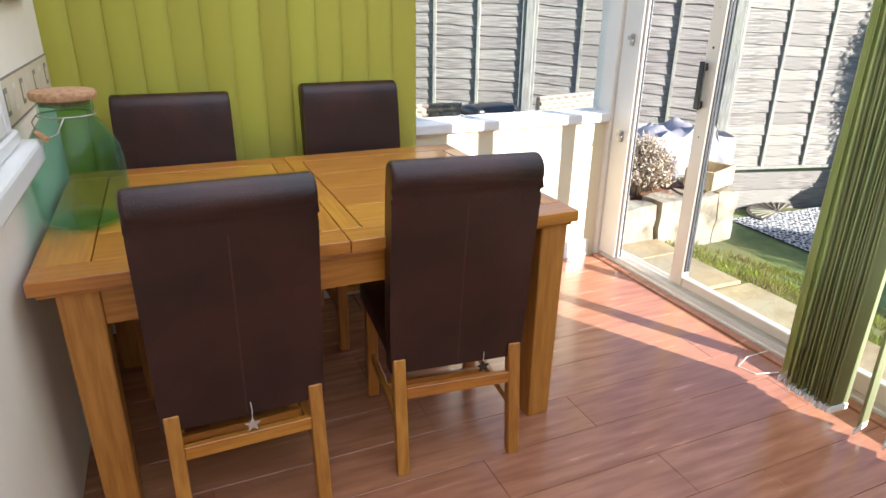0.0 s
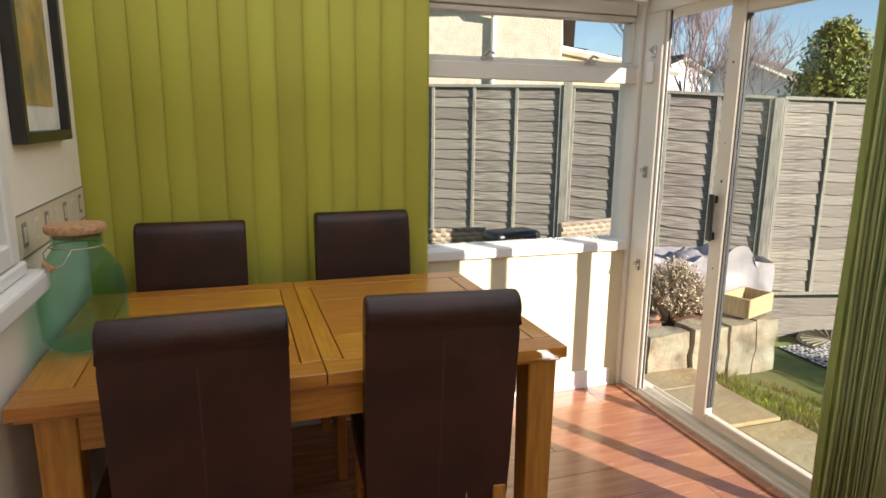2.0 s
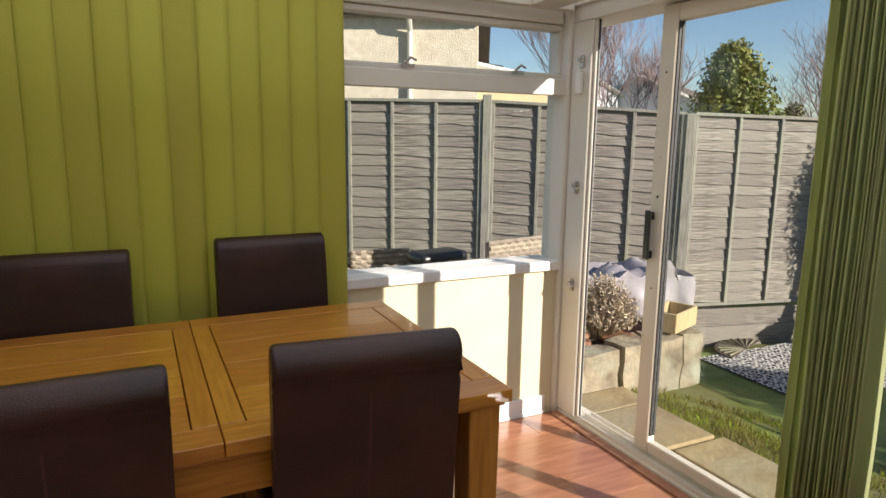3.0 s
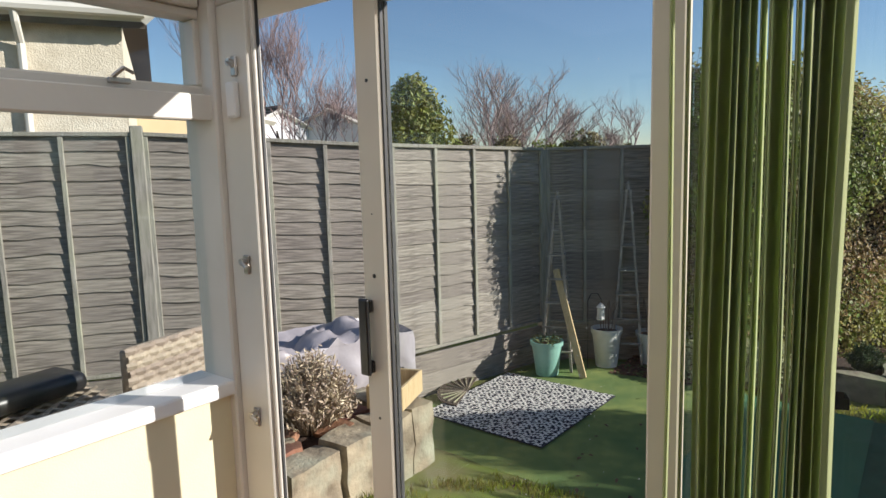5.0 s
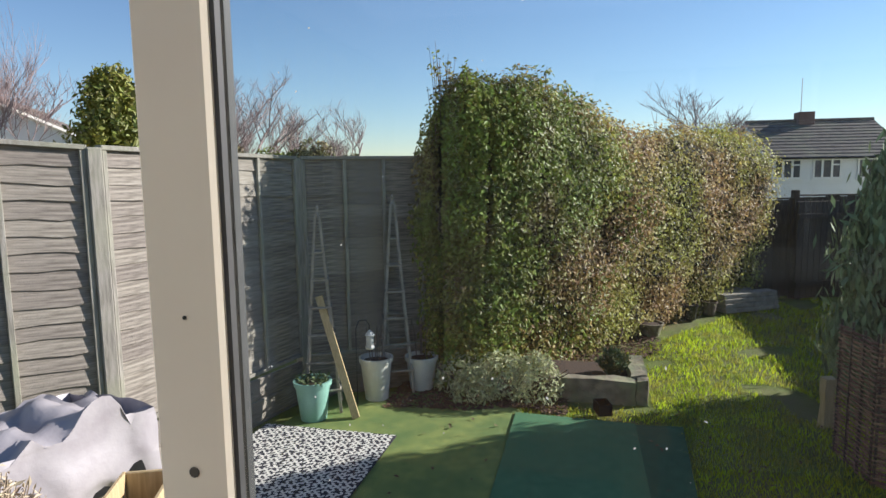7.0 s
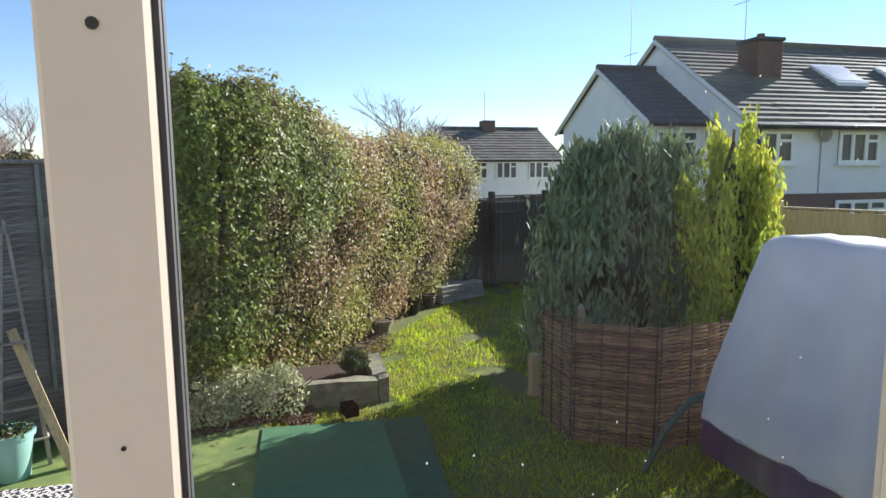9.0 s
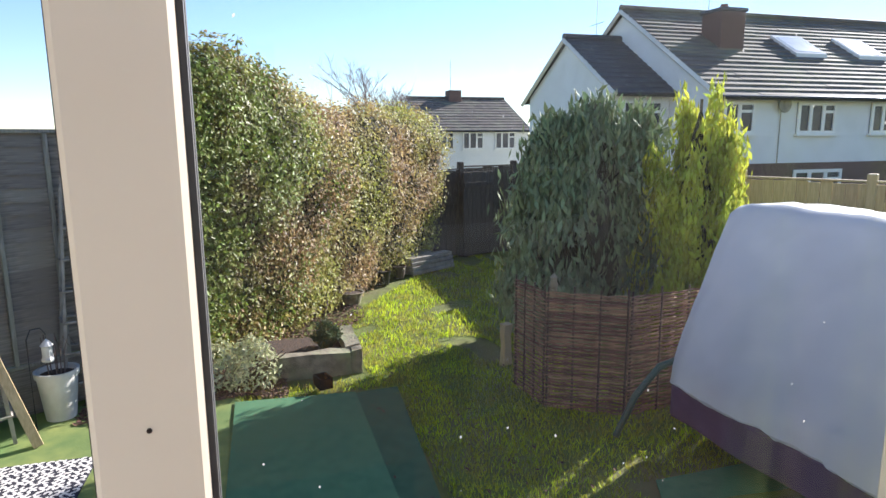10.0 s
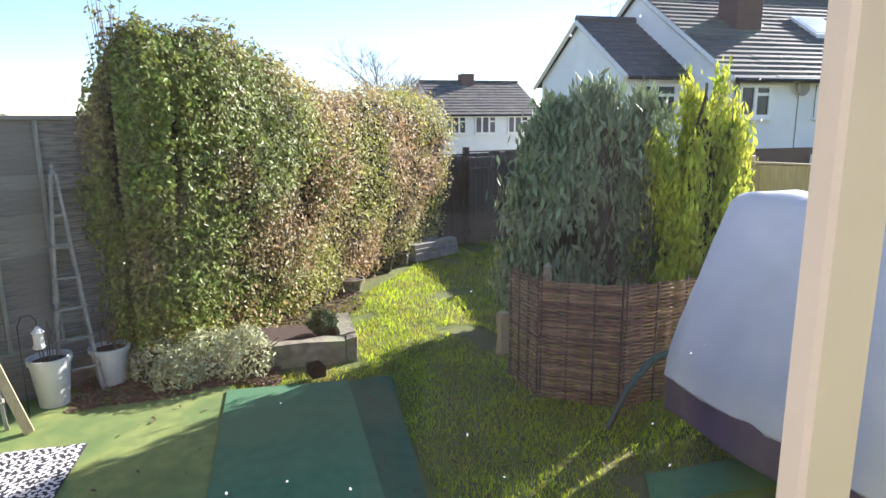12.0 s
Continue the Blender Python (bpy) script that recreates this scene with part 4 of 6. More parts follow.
# covered barbecue
bbq = thing("covered_barbecue", 4.1, 4.5, -0.09, "barbecue under a creased lilac grey cover", "barbecue", "", -14)
bm = B(-0.64, -0.32, 0, 0.64, 0.32, 0.46)
bmesh.ops.subdivide_edges(bm, edges=bm.edges, cuts=24, use_grid_fill=True)
for v in bm.verts:
    c = v.co.copy()
    k = (0.5 + 0.5 * (c.z / 0.46))
    v.co.x *= 1.06 - 0.10 * k
    if c.z > 0.44:
        v.co.z += 0.05 * max(0, 1 - 7 * abs(noise.noise(c * 2.2 + Vector((3, 1, 0))))) - 0.04 * max(0, 1 - 8 * abs(noise.noise(c * 3.1))) + 0.12 * noise.noise(c * 3.3) + 0.05 * noise.noise(c * 8) - 0.05 * abs(c.x) + 0.03 * math.sin(9 * c.x + 4 * c.y)
    else:
        v.co.z += 0.03 * noise.noise(c * 5)
        fold = 0.03 * math.sin(13 * c.x + 11 * c.y + 2 * noise.noise(c * 4)) + 0.05 * noise.noise(c * 3.5) + 0.045 * max(0, 1 - 6 * abs(noise.noise(Vector((c.x * 3, c.y * 3, c.z * 2)))))
        v.co.y += fold * (1 if c.y < 0 else -1) * (1.3 - k)
        v.co.x += fold * 0.8
part("cover", bm, M_TARP, bbq, "creased lilac grey cover", 70)
part("cabinet", B(-0.60, -0.28, 0.0, 0.60, 0.28, 0.2, 0.01), M_BLACK, bbq, "black metal cabinet")
bbq.scale = (1, 1, 0.9)
for sx in (-0.5, 0.5):
    part("wheel", C((sx, -0.33, 0.07), (sx, -0.29, 0.07), 0.07, n=14), M_BLACK, bbq)


# ---- rattan furniture outside the window ----
def weave(x0, y0, x1, y1, z, pitch, parent, name="woven_top"):
    v, f = [], []
    ny = int((y1 - y0) / pitch)
    nx = int((x1 - x0) / (pitch * 1.1))
    for j in range(ny):
        yc = y0 + (j + 0.5) * pitch
        for i in range(nx + 1):
            zz = z + 0.008 * math.cos(math.pi * (i + j))
            x = x0 + (x1 - x0) * i / nx
            v += [(x, yc - pitch * 0.43, zz - 0.002), (x, yc, zz + 0.003), (x, yc + pitch * 0.43, zz - 0.002)]
        o = j * (nx + 1) * 3
        for i in range(nx):
            a, b = o + 3 * i, o + 3 * i + 3
            f += [(a, b, b + 1, a + 1), (a + 1, b + 1, b + 2, a + 2)]
    ob = new(name, data_mesh(name, v, f, M_RATTAN))
    ob.parent = parent
    return ob


rt = thing("rattan_table", 0, 0, 0, "light brown woven rattan garden table by the window", "garden table")
weave(0.5, 3.06, 2.15, 3.70, 0.685, 0.036, rt)
part("underframe", B(0.5, 3.06, 0.60, 2.15, 3.70, 0.674), M_RATTAN, rt)
for x in (0.52, 2.08):
    for y in (3.08, 3.63):
        part("leg", B(x, y, -0.34, x + 0.05, y + 0.05, 0.60), M_RATTAN, rt)
for cx, cy, cz, turn in ((2.47, 3.86, 0.155, 12), (1.60, 4.15, 0.09, -4)):
    rc = thing("rattan_chair", cx, cy, cz, "woven rattan garden chair beside the table", "garden chair", "rattan chairs", turn)
    o = weave(-0.28, -0.3, 0.28, 0.3, 0.0, 0.03, rc, "woven_back")
    o.matrix_basis = pose(0, -0.305, 0.36, 88, 0, 0)
    part("back_core", B(-0.28, -0.29, 0.02, 0.28, -0.24, 0.655, 0.02, 2), M_RATTAN, rc)
    part("seat", B(-0.28, -0.24, -0.02, 0.28, 0.30, 0.08, 0.02, 2), M_RATTAN, rc)
    part("seat_cushion", B(-0.23, -0.23, 0.081, 0.23, 0.28, 0.17, 0.03, 3), M_BLACK, rc, "dark seat cushion", 60)
    for x0, x1 in ((0.24, 0.30), (-0.30, -0.24)):
        part("arm", B(x0, -0.236, 0.081, x1, 0.30, 0.36, 0.02, 2), M_RATTAN, rc)
    for x in (-0.26, 0.22):
        for y in (-0.26, 0.24):
            part("leg", B(x, y, -0.345 - cz, x + 0.04, y + 0.04, -0.02), M_RATTAN, rc)
bag = thing("black_cushion", 1.93, 3.58, 0.696, "black folded cushion on the rattan table", "cushion", "", 10)
bm = B(-0.17, -0.10, 0, 0.17, 0.10, 0.075, 0.03, 3)
part("body", bm, M_BLACK, bag, "", 60)

# ---- patio rug with a scroll pattern ----
rug = thing("outdoor_rug", 6.19, 4.03, G + 0.02, "black and white scroll patterned outdoor rug on the turf", "rug", "", -2)
part("ground_cloth", B(-0.72, -0.64, 0, 0.72, 0.64, 0.006), M_RUGB, rug)
v, f = [], []
rr = np.random.RandomState(4)
for i in range(25):
    for j in range(22):
        cx, cy = -0.686 + i * 0.0572, -0.606 + j * 0.0577
        a0 = rr.uniform(0, 6.283)
        ro = 0.026
        o = len(v)
        for k in range(9):
            a = a0 + k * 0.58
            rad = ro * (1 - 0.055 * k)
            w = 0.0098
            v += [(cx + (rad - w) * math.cos(a), cy + (rad - w) * math.sin(a), 0.009), (cx + (rad + w) * math.cos(a), cy + (rad + w) * math.sin(a), 0.009)]
        f += [(o + 2 * k, o + 2 * k + 2, o + 2 * k + 3, o + 2 * k + 1) for k in range(8)]
o = new("scroll_pattern", data_mesh("scroll_pattern", v, f, M_RUGW))
o.parent = rug
tagged(o, "off-white scroll pattern")
dm = thing("doormat", 6.18, 4.66, G + 0.033, "dark fan patterned rubber doormat on the grass", "doormat", "", 20)
bm = bmesh.new()
vs = [bm.verts.new((0.42 * math.cos(a), 0.3 * math.sin(a), 0)) for a in [math.pi * i / 16 for i in range(17)]]
fc = bm.faces.new(vs)
g = bmesh.ops.extrude_face_region(bm, geom=[fc])
bmesh.ops.translate(bm, vec=(0, 0, 0.012), verts=[q for q in g["geom"] if isinstance(q, bmesh.types.BMVert)])
part("mat", bm, M_DARKWOOD, dm)
for i in range(11):
    a = math.pi * (i + 0.5) / 11
    part("rib", tube_path([(0.05 * math.cos(a), 0.04 * math.sin(a), 0.014), (0.38 * math.cos(a), 0.27 * math.sin(a), 0.014)], 0.006, 0.012, 5), M_GREYSTONE, dm)


# ---- artificial turf ----
def flat_sheet(name, corners, z, m, label, cat, thick=0.012):
    bm = bmesh.new()
    vs = [bm.verts.new((x, y, z)) for x, y in corners]
    f = bm.faces.new(vs)
    g = bmesh.ops.extrude_face_region(bm, geom=[f])
    bmesh.ops.translate(bm, vec=(0, 0, thick), verts=[q for q in g["geom"] if isinstance(q, bmesh.types.BMVert)])
    return tagged(part(name, bm, m), label, cat, "artificial turf")


M_TURFDARK = mat("dark_turf_strip", (0.045, 0.13, 0.06), (0.033, 0.105, 0.046), 12, 0.85, 0.5, 400)
M_TURFPALE = mat("pale_yellow_turf", (0.26, 0.31, 0.08), (0.18, 0.24, 0.065), 9, 0.9, 0.5, 300, stain=(0.10, 0.18, 0.05), stain_scale=1.3)
flat_sheet("turf_mat", [(5.05, 2.44), (7.62, 2.38), (7.52, 1.28), (5.05, 1.30)], G + 0.012, M_TURF, "green artificial turf mat on the lawn", "turf mat")
flat_sheet("turf_mat", [(5.05, 1.305), (7.515, 1.285), (7.55, 0.86), (5.05, 1.06)], G + 0.005, M_TURFDARK, "narrow darker green turf strip beside the mat", "turf mat", 0.009)
flat_sheet("turf_mat", [(4.95, 5.0), (7.9, 4.3), (8.1, 3.2), (7.72, 2.33), (4.95, 2.38)], G - 0.001, M_TURFPALE, "large pale yellow-green turf under the rug and pots", "turf mat", 0.010)
flat_sheet("turf_mat", [(5.3, -0.5), (5.3, -1.3), (4.8, -1.6), (4.0, -0.6), (4.8, -0.25)], G + 0.001, M_TURF, "green turf offcut beside the covered swing", "turf mat", 0.012)


# ---- pots, stick, obelisks, lantern ----
def pot(name, x, y, r, h, m, label, grp="pots by the fence"):
    p = thing(name, x, y, G + 0.012, label, "plant pot", grp)
    k = 0.72
    bm = lathe([(0.001, 0.0), (r * k, 0.0), (r * 0.97, h * 0.88), (r * 1.06, h * 0.885), (r * 1.08, h), (r * 0.95, h), (r * 0.92, h * 0.9), (0.001, h * 0.88)], 24)
    part("shell", bm, m, p, "", 35)
    part("soil", lathe([(0.001, h * 0.885), (r * 0.9, h * 0.885), (r * 0.9, h * 0.9), (0.001, h * 0.93)], 16), M_SOIL, p)
    return p


pt = pot("plant_pot", 7.17, 4.27, 0.17, 0.38, M_TEAL, "pale teal glazed pot with small seedlings")
pts = [(7.17 + random.uniform(-0.15, 0.15), 4.27 + random.uniform(-0.15, 0.15), G + 0.37 + random.uniform(0, 0.07)) for _ in range(160)]
v, f = leaf_cloud(np.array([(p[0] - 7.17, p[1] - 4.27, p[2] - G - 0.012) for p in pts]), np.tile((0, 0, 1.0), (160, 1)), 0.022, 3, 0.8)
o = new("seedlings", data_mesh("seedlings", v, f, M_ROSEMARY))
o.parent = pt
pw = pot("plant_pot", 7.80, 3.84, 0.165, 0.44, M_POTWHITE, "tall white pot with dry bent stalks")
pw2 = pot("plant_pot", 8.18, 3.45, 0.17, 0.36, M_POTWHITE, "white pot with bare stalks under the hedge")
for p, n in ((pw, 6), (pw2, 5)):
    bm = bmesh.new()
    for i in range(n):
        a = random.uniform(0, 6.28)
        b, c = 0.06 * math.cos(a), 0.06 * math.sin(a)
        tube_path([(b, c, 0.36), (b * 1.3, c * 1.3, 0.6), (b * 1.2 + 0.03, c * 1.9, 0.74), (b + 0.10, c * 2.4, 0.62)], 0.006, 0.003, 5, bm)
    part("dry_stalks", bm, M_BARK, p)
stick = thing("wooden_plank", 7.24, 3.87, G + 0.012, "pale wooden plank leaning beside the teal pot", "plank")
part("plank", tube_path([(0, 0, 0), (0.20, 0.42, 1.13)], 0.05, 0.05, 4), M_PALEWOOD, stick)


def obelisk(x, y, h, w, label):
    o = thing("garden_obelisk", x, y, G + 0.01, label, "obelisk", "obelisks by the fence", 20)
    for sx in (-1, 1):
        for sy in (-1, 1):
            part("leg", tube_path([(sx * w, sy * w, 0), (sx * 0.02, sy * 0.02, h)], 0.020, 0.017, 4), M_GREYWOOD, o)
    for k in range(6):
        t = 0.12 + 0.14 * k
        q = w * (1 - t) + 0.02 * t
        bm = bmesh.new()
        for a, b in (((-q, -q), (q, -q)), ((q, -q), (q, q)), ((q, q), (-q, q)), ((-q, q), (-q, -q))):
            cyl_bm(bm, (a[0] * 1.1, a[1] * 1.1, h * t), (b[0] * 1.1, b[1] * 1.1, h * t), 0.013, n=5)
        part("rung_ring", bm, M_GREYWOOD, o)
    part("finial", lathe([(0.001, h), (0.03, h), (0.012, h + 0.05), (0.02, h + 0.08), (0.001, h + 0.11)], 8), M_GREYWOOD, o)


obelisk(7.45, 4.28, 1.92, 0.17, "grey wooden obelisk plant frame by the fence")
obelisk(8.12, 3.72, 2.0, 0.17, "grey wooden obelisk plant frame near the hedge")
lan = thing("hanging_lantern", 7.60, 3.98, G + 0.01, "small white lantern hanging from a shepherd's hook", "lantern")
part("hook", tube_path([(0, 0, 0), (0, 0, 0.78), (0.02, -0.03, 0.86), (0.06, -0.09, 0.86), (0.08, -0.12, 0.80), (0.08, -0.12, 0.76)], 0.006, 0.005, 6), M_BLACK, lan)
part("lamp", lathe([(0.001, 0.56), (0.045, 0.56), (0.05, 0.58), (0.04, 0.60), (0.04, 0.69), (0.052, 0.70), (0.02, 0.74), (0.001, 0.76)], 10, 0.08, -0.12), M_POTWHITE, lan)

# ---- bark bed, herb, stone planter ----
bk = lambda x, y: abs((x - 8.35) - 0.15 * math.sin(3 * y)) < 0.75 + 0.1 * math.sin(5 * y)
chips("bark_mulch", 7.55, 1.9, 9.2, 3.7, 5200, 0.028, M_MULCH, lambda x, y: ground_z(x, y) + 0.012, 3, "loose dark bark chips and dead leaves below the hedge", "mulch", keep=bk)
chips("bark_mulch", 8.9, 0.7, 10.9, 2.4, 2600, 0.03, M_MULCH, lambda x, y: ground_z(x, y) + 0.012, 8, "loose dark bark chips along the hedge foot", "mulch", keep=lambda x, y: y > 1.35 - 0.75 * (x - 9.5) - 0.2 and y < 2.0 - 0.7 * (x - 9.6) + 0.4)
herb = thing("herb_bush", 8.15, 2.58, G + 0.0, "grey green leafy herb bush spilling over the bark", "bush")
rr = np.random.RandomState(21)
hp, hn = [], []
for cx, cy, rx, h in ((0, 0, 0.34, 0.42), (0.1, 0.45, 0.3, 0.36), (-0.1, -0.38, 0.26, 0.46), (0.25, 0.8, 0.24, 0.28), (-0.2, 0.25, 0.25, 0.3)):
    for i in range(900):
        d = rr.normal(0, 1, 3)
        d /= np.linalg.norm(d)
        d[2] = abs(d[2])
        q = rr.uniform(0.75, 1.05)
        hp.append((cx + d[0] * rx * q, cy + d[1] * rx * q, 0.04 + d[2] * h * q))
        hn.append(tuple(d))
leaf_part("leaves", hp, hn, 0.032, 22, M_HERB, herb, 0.7, 0.35)
bm = bmesh.new()
for i in range(60):
    a = rr.uniform(0, 6.28)
    tube_path([(0.1 * math.cos(a), 0.3 * math.sin(a), 0), (0.3 * math.cos(a), 0.7 * math.sin(a), 0.28)], 0.006, 0.003, 4, bm)
part("stem_mass", bm, M_BARK, herb)
pl = thing("stone_planter", 8.42, 1.62, G, "low rough grey stone planter edging the lawn", "planter", "", 0)
for b in ((-0.30, -0.40, -0.05, -0.14, 0.46, 0.22), (-0.13, -0.52, -0.05, 0.25, -0.36, 0.24), (0.26, -0.54, -0.05, 0.62, -0.40, 0.22), (-0.28, -0.52, -0.05, -0.135, -0.41, 0.23)):
    rough_block(*b, M_GREYSTONE, pl, "stone", 0.03)
part("soil", B(-0.13, -0.36, -0.02, 0.62, 0.5, 0.13), M_SOIL, pl)
tuft("rosemary_tuft", 8.62, 1.42, G + 0.12, 0.17, 0.30, 260, M_ROSEMARY, "small dense green rosemary in the planter", "bush", 31, leaf=0.022)
M_MATTBLACK = mat("matt_black_plastic", (0.006, 0.006, 0.007), None, 20, 0.9, spec=0.03)
blk = thing("black_crate", 7.74, 1.56, G + 0.024, "small black plastic crate at the mat's edge", "crate", "", 15)
for b in ((-0.1, -0.07, 0, 0.1, -0.055, 0.11), (-0.1, 0.055, 0, 0.1, 0.07, 0.11), (-0.1, -0.055, 0, -0.085, 0.055, 0.11), (0.085, -0.055, 0, 0.1, 0.055, 0.11), (-0.085, -0.055, 0, 0.085, 0.055, 0.012)):
    part("side", B(*b, 0.003), M_MATTBLACK, blk)
blk.scale = (0.95, 0.95, 1.0)
for x, y, r, h, m in ((10.45, 1.30, 0.14, 0.20, M_DARKWOOD), (10.85, 0.78, 0.17, 0.18, M_GREYSTONE), (11.9, 0.08, 0.12, 0.24, M_BLACK), (12.3, -0.28, 0.12, 0.22, M_DARKWOOD)):
    pot("plant_pot", x, y, r, h, m, "small dark empty pot along the hedge", "pots along the hedge")

# ---- the hedge ----
HFACE = [(8.72, 3.5), (8.36, 3.22), (8.42, 2.84), (8.78, 2.42), (9.6, 1.86), (10.6, 1.22), (12.2, 0.02), (13.7, -1.12)]
HTOP = [1.9, 2.28, 2.48, 2.5, 2.38, 2.06, 2.06, 2.04]


def along(pts, vals, s):
    """Point, value and direction at the share s of a polyline."""
    seg = s * (len(pts) - 1)
    i = min(int(seg), len(pts) - 2)
    t = seg - i
    p, q = Vector(pts[i]), Vector(pts[i + 1])
    w = t * t * (3 - 2 * t)
    d = (q - p).normalized()
    if i + 2 < len(pts):
        d = d.lerp((Vector(pts[i + 2]) - q).normalized(), t * 0.5).normalized()
    return p.lerp(q, t), vals[i] * (1 - w) + vals[i + 1] * w, d


def hedge_point(s, u, inset=0.0):
    """u runs from the foot of the face (0) over the rounded top (0.6) to the back (1)."""
    p, h, d = along(HFACE, HTOP, s)
    nrm = Vector((d.y, -d.x))            # to the lawn
    H = h - G
    depth = 1.15
    if u < 0.6:
        t = u / 0.6
        off = 0.05 + (0.10 + 0.35 * s) * math.sin(t * 1.9) - (max(0, t - 0.8) / 0.2) ** 2 * 0.25
        z = G + H * (t - 0.06 * max(0, t - 0.8))
        n3 = Vector((nrm.x, nrm.y, 0.15 + max(0, t - 0.75) * 3)).normalized()
    else:
        t = (u - 0.6) / 0.4
        off = (0.05 + (0.10 + 0.35 * s) * math.sin(1.9) - 0.25) - depth * t
        z = G + H * 0.985 + 0.05 * math.sin(math.pi * t) - (max(0, t - 0.8) / 0.2) ** 2 * 0.4
        n3 = Vector((0.1 * nrm.x, 0.1 * nrm.y, 1))
    lump = 0.14 * noise.noise(Vector((p.x * 1.3, p.y * 1.3, z * 1.3))) + 0.07 * noise.noise(Vector((p.x * 3.5, p.y * 3.5, z * 3.5)))
    b = Vector((p.x, p.y, z)) + Vector((nrm.x, nrm.y, 0)) * off
    return b + n3 * (lump - inset), n3


hedge = thing("privet_hedge", 0, 0, 0, "tall clipped green and russet hedge, taller at the near end", "hedge")
rr = np.random.RandomState(77)
hp, hn = [], []
for i in range(78000):
    s = rr.uniform(0, 1) ** 1.25
    u = rr.uniform(0.0, 0.72)
    p, n3 = hedge_point(s, u, rr.uniform(-0.05, 0.16) ** 1 if rr.uniform() < 0.9 else -rr.uniform(0.03, 0.16))
    hp.append(tuple(p))
    hn.append(tuple(n3))
# the near end, round towards the fence
near = [i for i, p in enumerate(hp) if p[0] - 0.9 * (2.6 - p[1]) * 0.55 < 9.05 + 0.35 * noise.noise(Vector(p) * 1.5) + rr.uniform(-0.5, 0.5)]
side = sorted(set(range(len(hp))) - set(near))
# near end toned darker for its shade, lawn side paler for the sun
leaf_part("green_leaves", [hp[i] for i in near], [hn[i] for i in near], 0.030, 78, M_HEDGEGREEN, hedge, 0.45, 0.52)
leaf_part("russet_leaves", [hp[i] for i in side], [hn[i] for i in side], 0.029, 79, M_HEDGE, hedge, 0.4, 0.52)
# inset dark shell: shade between the leaves put into its colour
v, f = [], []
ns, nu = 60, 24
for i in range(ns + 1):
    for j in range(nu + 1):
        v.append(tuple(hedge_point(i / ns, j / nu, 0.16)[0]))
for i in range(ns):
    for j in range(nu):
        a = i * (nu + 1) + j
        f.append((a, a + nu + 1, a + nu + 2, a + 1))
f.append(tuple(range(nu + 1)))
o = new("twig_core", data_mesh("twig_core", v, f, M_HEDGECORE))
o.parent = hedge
bm = bmesh.new()
tp, tn = [], []
for i in range(58):
    s = 0.02 + 0.24 * rr.uniform() if i < 48 else rr.uniform(0.3, 0.6)
    p, n3 = hedge_point(s, 0.55 + rr.uniform(0, 0.1))
    ln = rr.uniform(0.2, 0.5) * (1.7 if s < 0.14 else 0.5)
    q = p + Vector((rr.normal(0, 0.12), rr.normal(0, 0.12), 1.0)) * ln
    tube_path([p - Vector((0, 0, 0.2)), (p + q) / 2, q], 0.006, 0.002, 4, bm)
    for k in range(14):
        c = p.lerp(q, rr.uniform(0.1, 1)) + Vector(rr.normal(0, 0.03, 3))
        tp.append(tuple(c))
        tn.append((0, 0, 1))
tagged(part("stray_shoots", bm, M_BARK, hedge), kind="stuff")
leaf_part("shoot_leaves", tp, tn, 0.03, 80, M_HEDGEGREEN, hedge, 1.2, 0.5)

# ---- lawn ----
inmat = lambda x, y: (4.9 < x < 7.65 and 0.95 < y < 2.5) or (x < 7.9 and y > 2.4 and x > 4.9) or (x < 5.35 and y < -0.3 and y > -1.6 and x > 4.0)
lawn_ok = lambda x, y: not inmat(x, y) and y < 1.5 - 0.72 * (x - 9.6) - 0.1 and not (7.95 < x < 9.1 and 1.05 < y < 2.1) and noise.noise(Vector((x * 1.3, y * 1.3, 3))) > -0.42
gz = lambda x, y: ground_z(x, y) - 0.03
chips("lawn_grass", 4.6, -1.4, 9.0, 2.4, 34000, 0.0042, M_GRASS, gz, 51, "patchy short green lawn grass", "grass", 0.05, lawn_ok)
chips("lawn_grass", 9.0, -2.4, 14.0, 1.9, 24000, 0.0055, M_GRASS, gz, 52, "sunlit green lawn grass along the hedge", "grass", 0.06, lawn_ok)
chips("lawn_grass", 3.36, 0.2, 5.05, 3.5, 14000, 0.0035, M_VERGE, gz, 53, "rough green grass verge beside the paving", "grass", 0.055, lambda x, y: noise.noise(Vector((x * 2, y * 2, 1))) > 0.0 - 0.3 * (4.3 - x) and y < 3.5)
chips("dead_leaves", 4.4, -0.4, 8.0, 3.2, 170, 0.022, M_MULCH, lambda x, y: ground_z(x, y) + 0.022, 61, "scattered brown dead leaves on turf and lawn", "leaves")

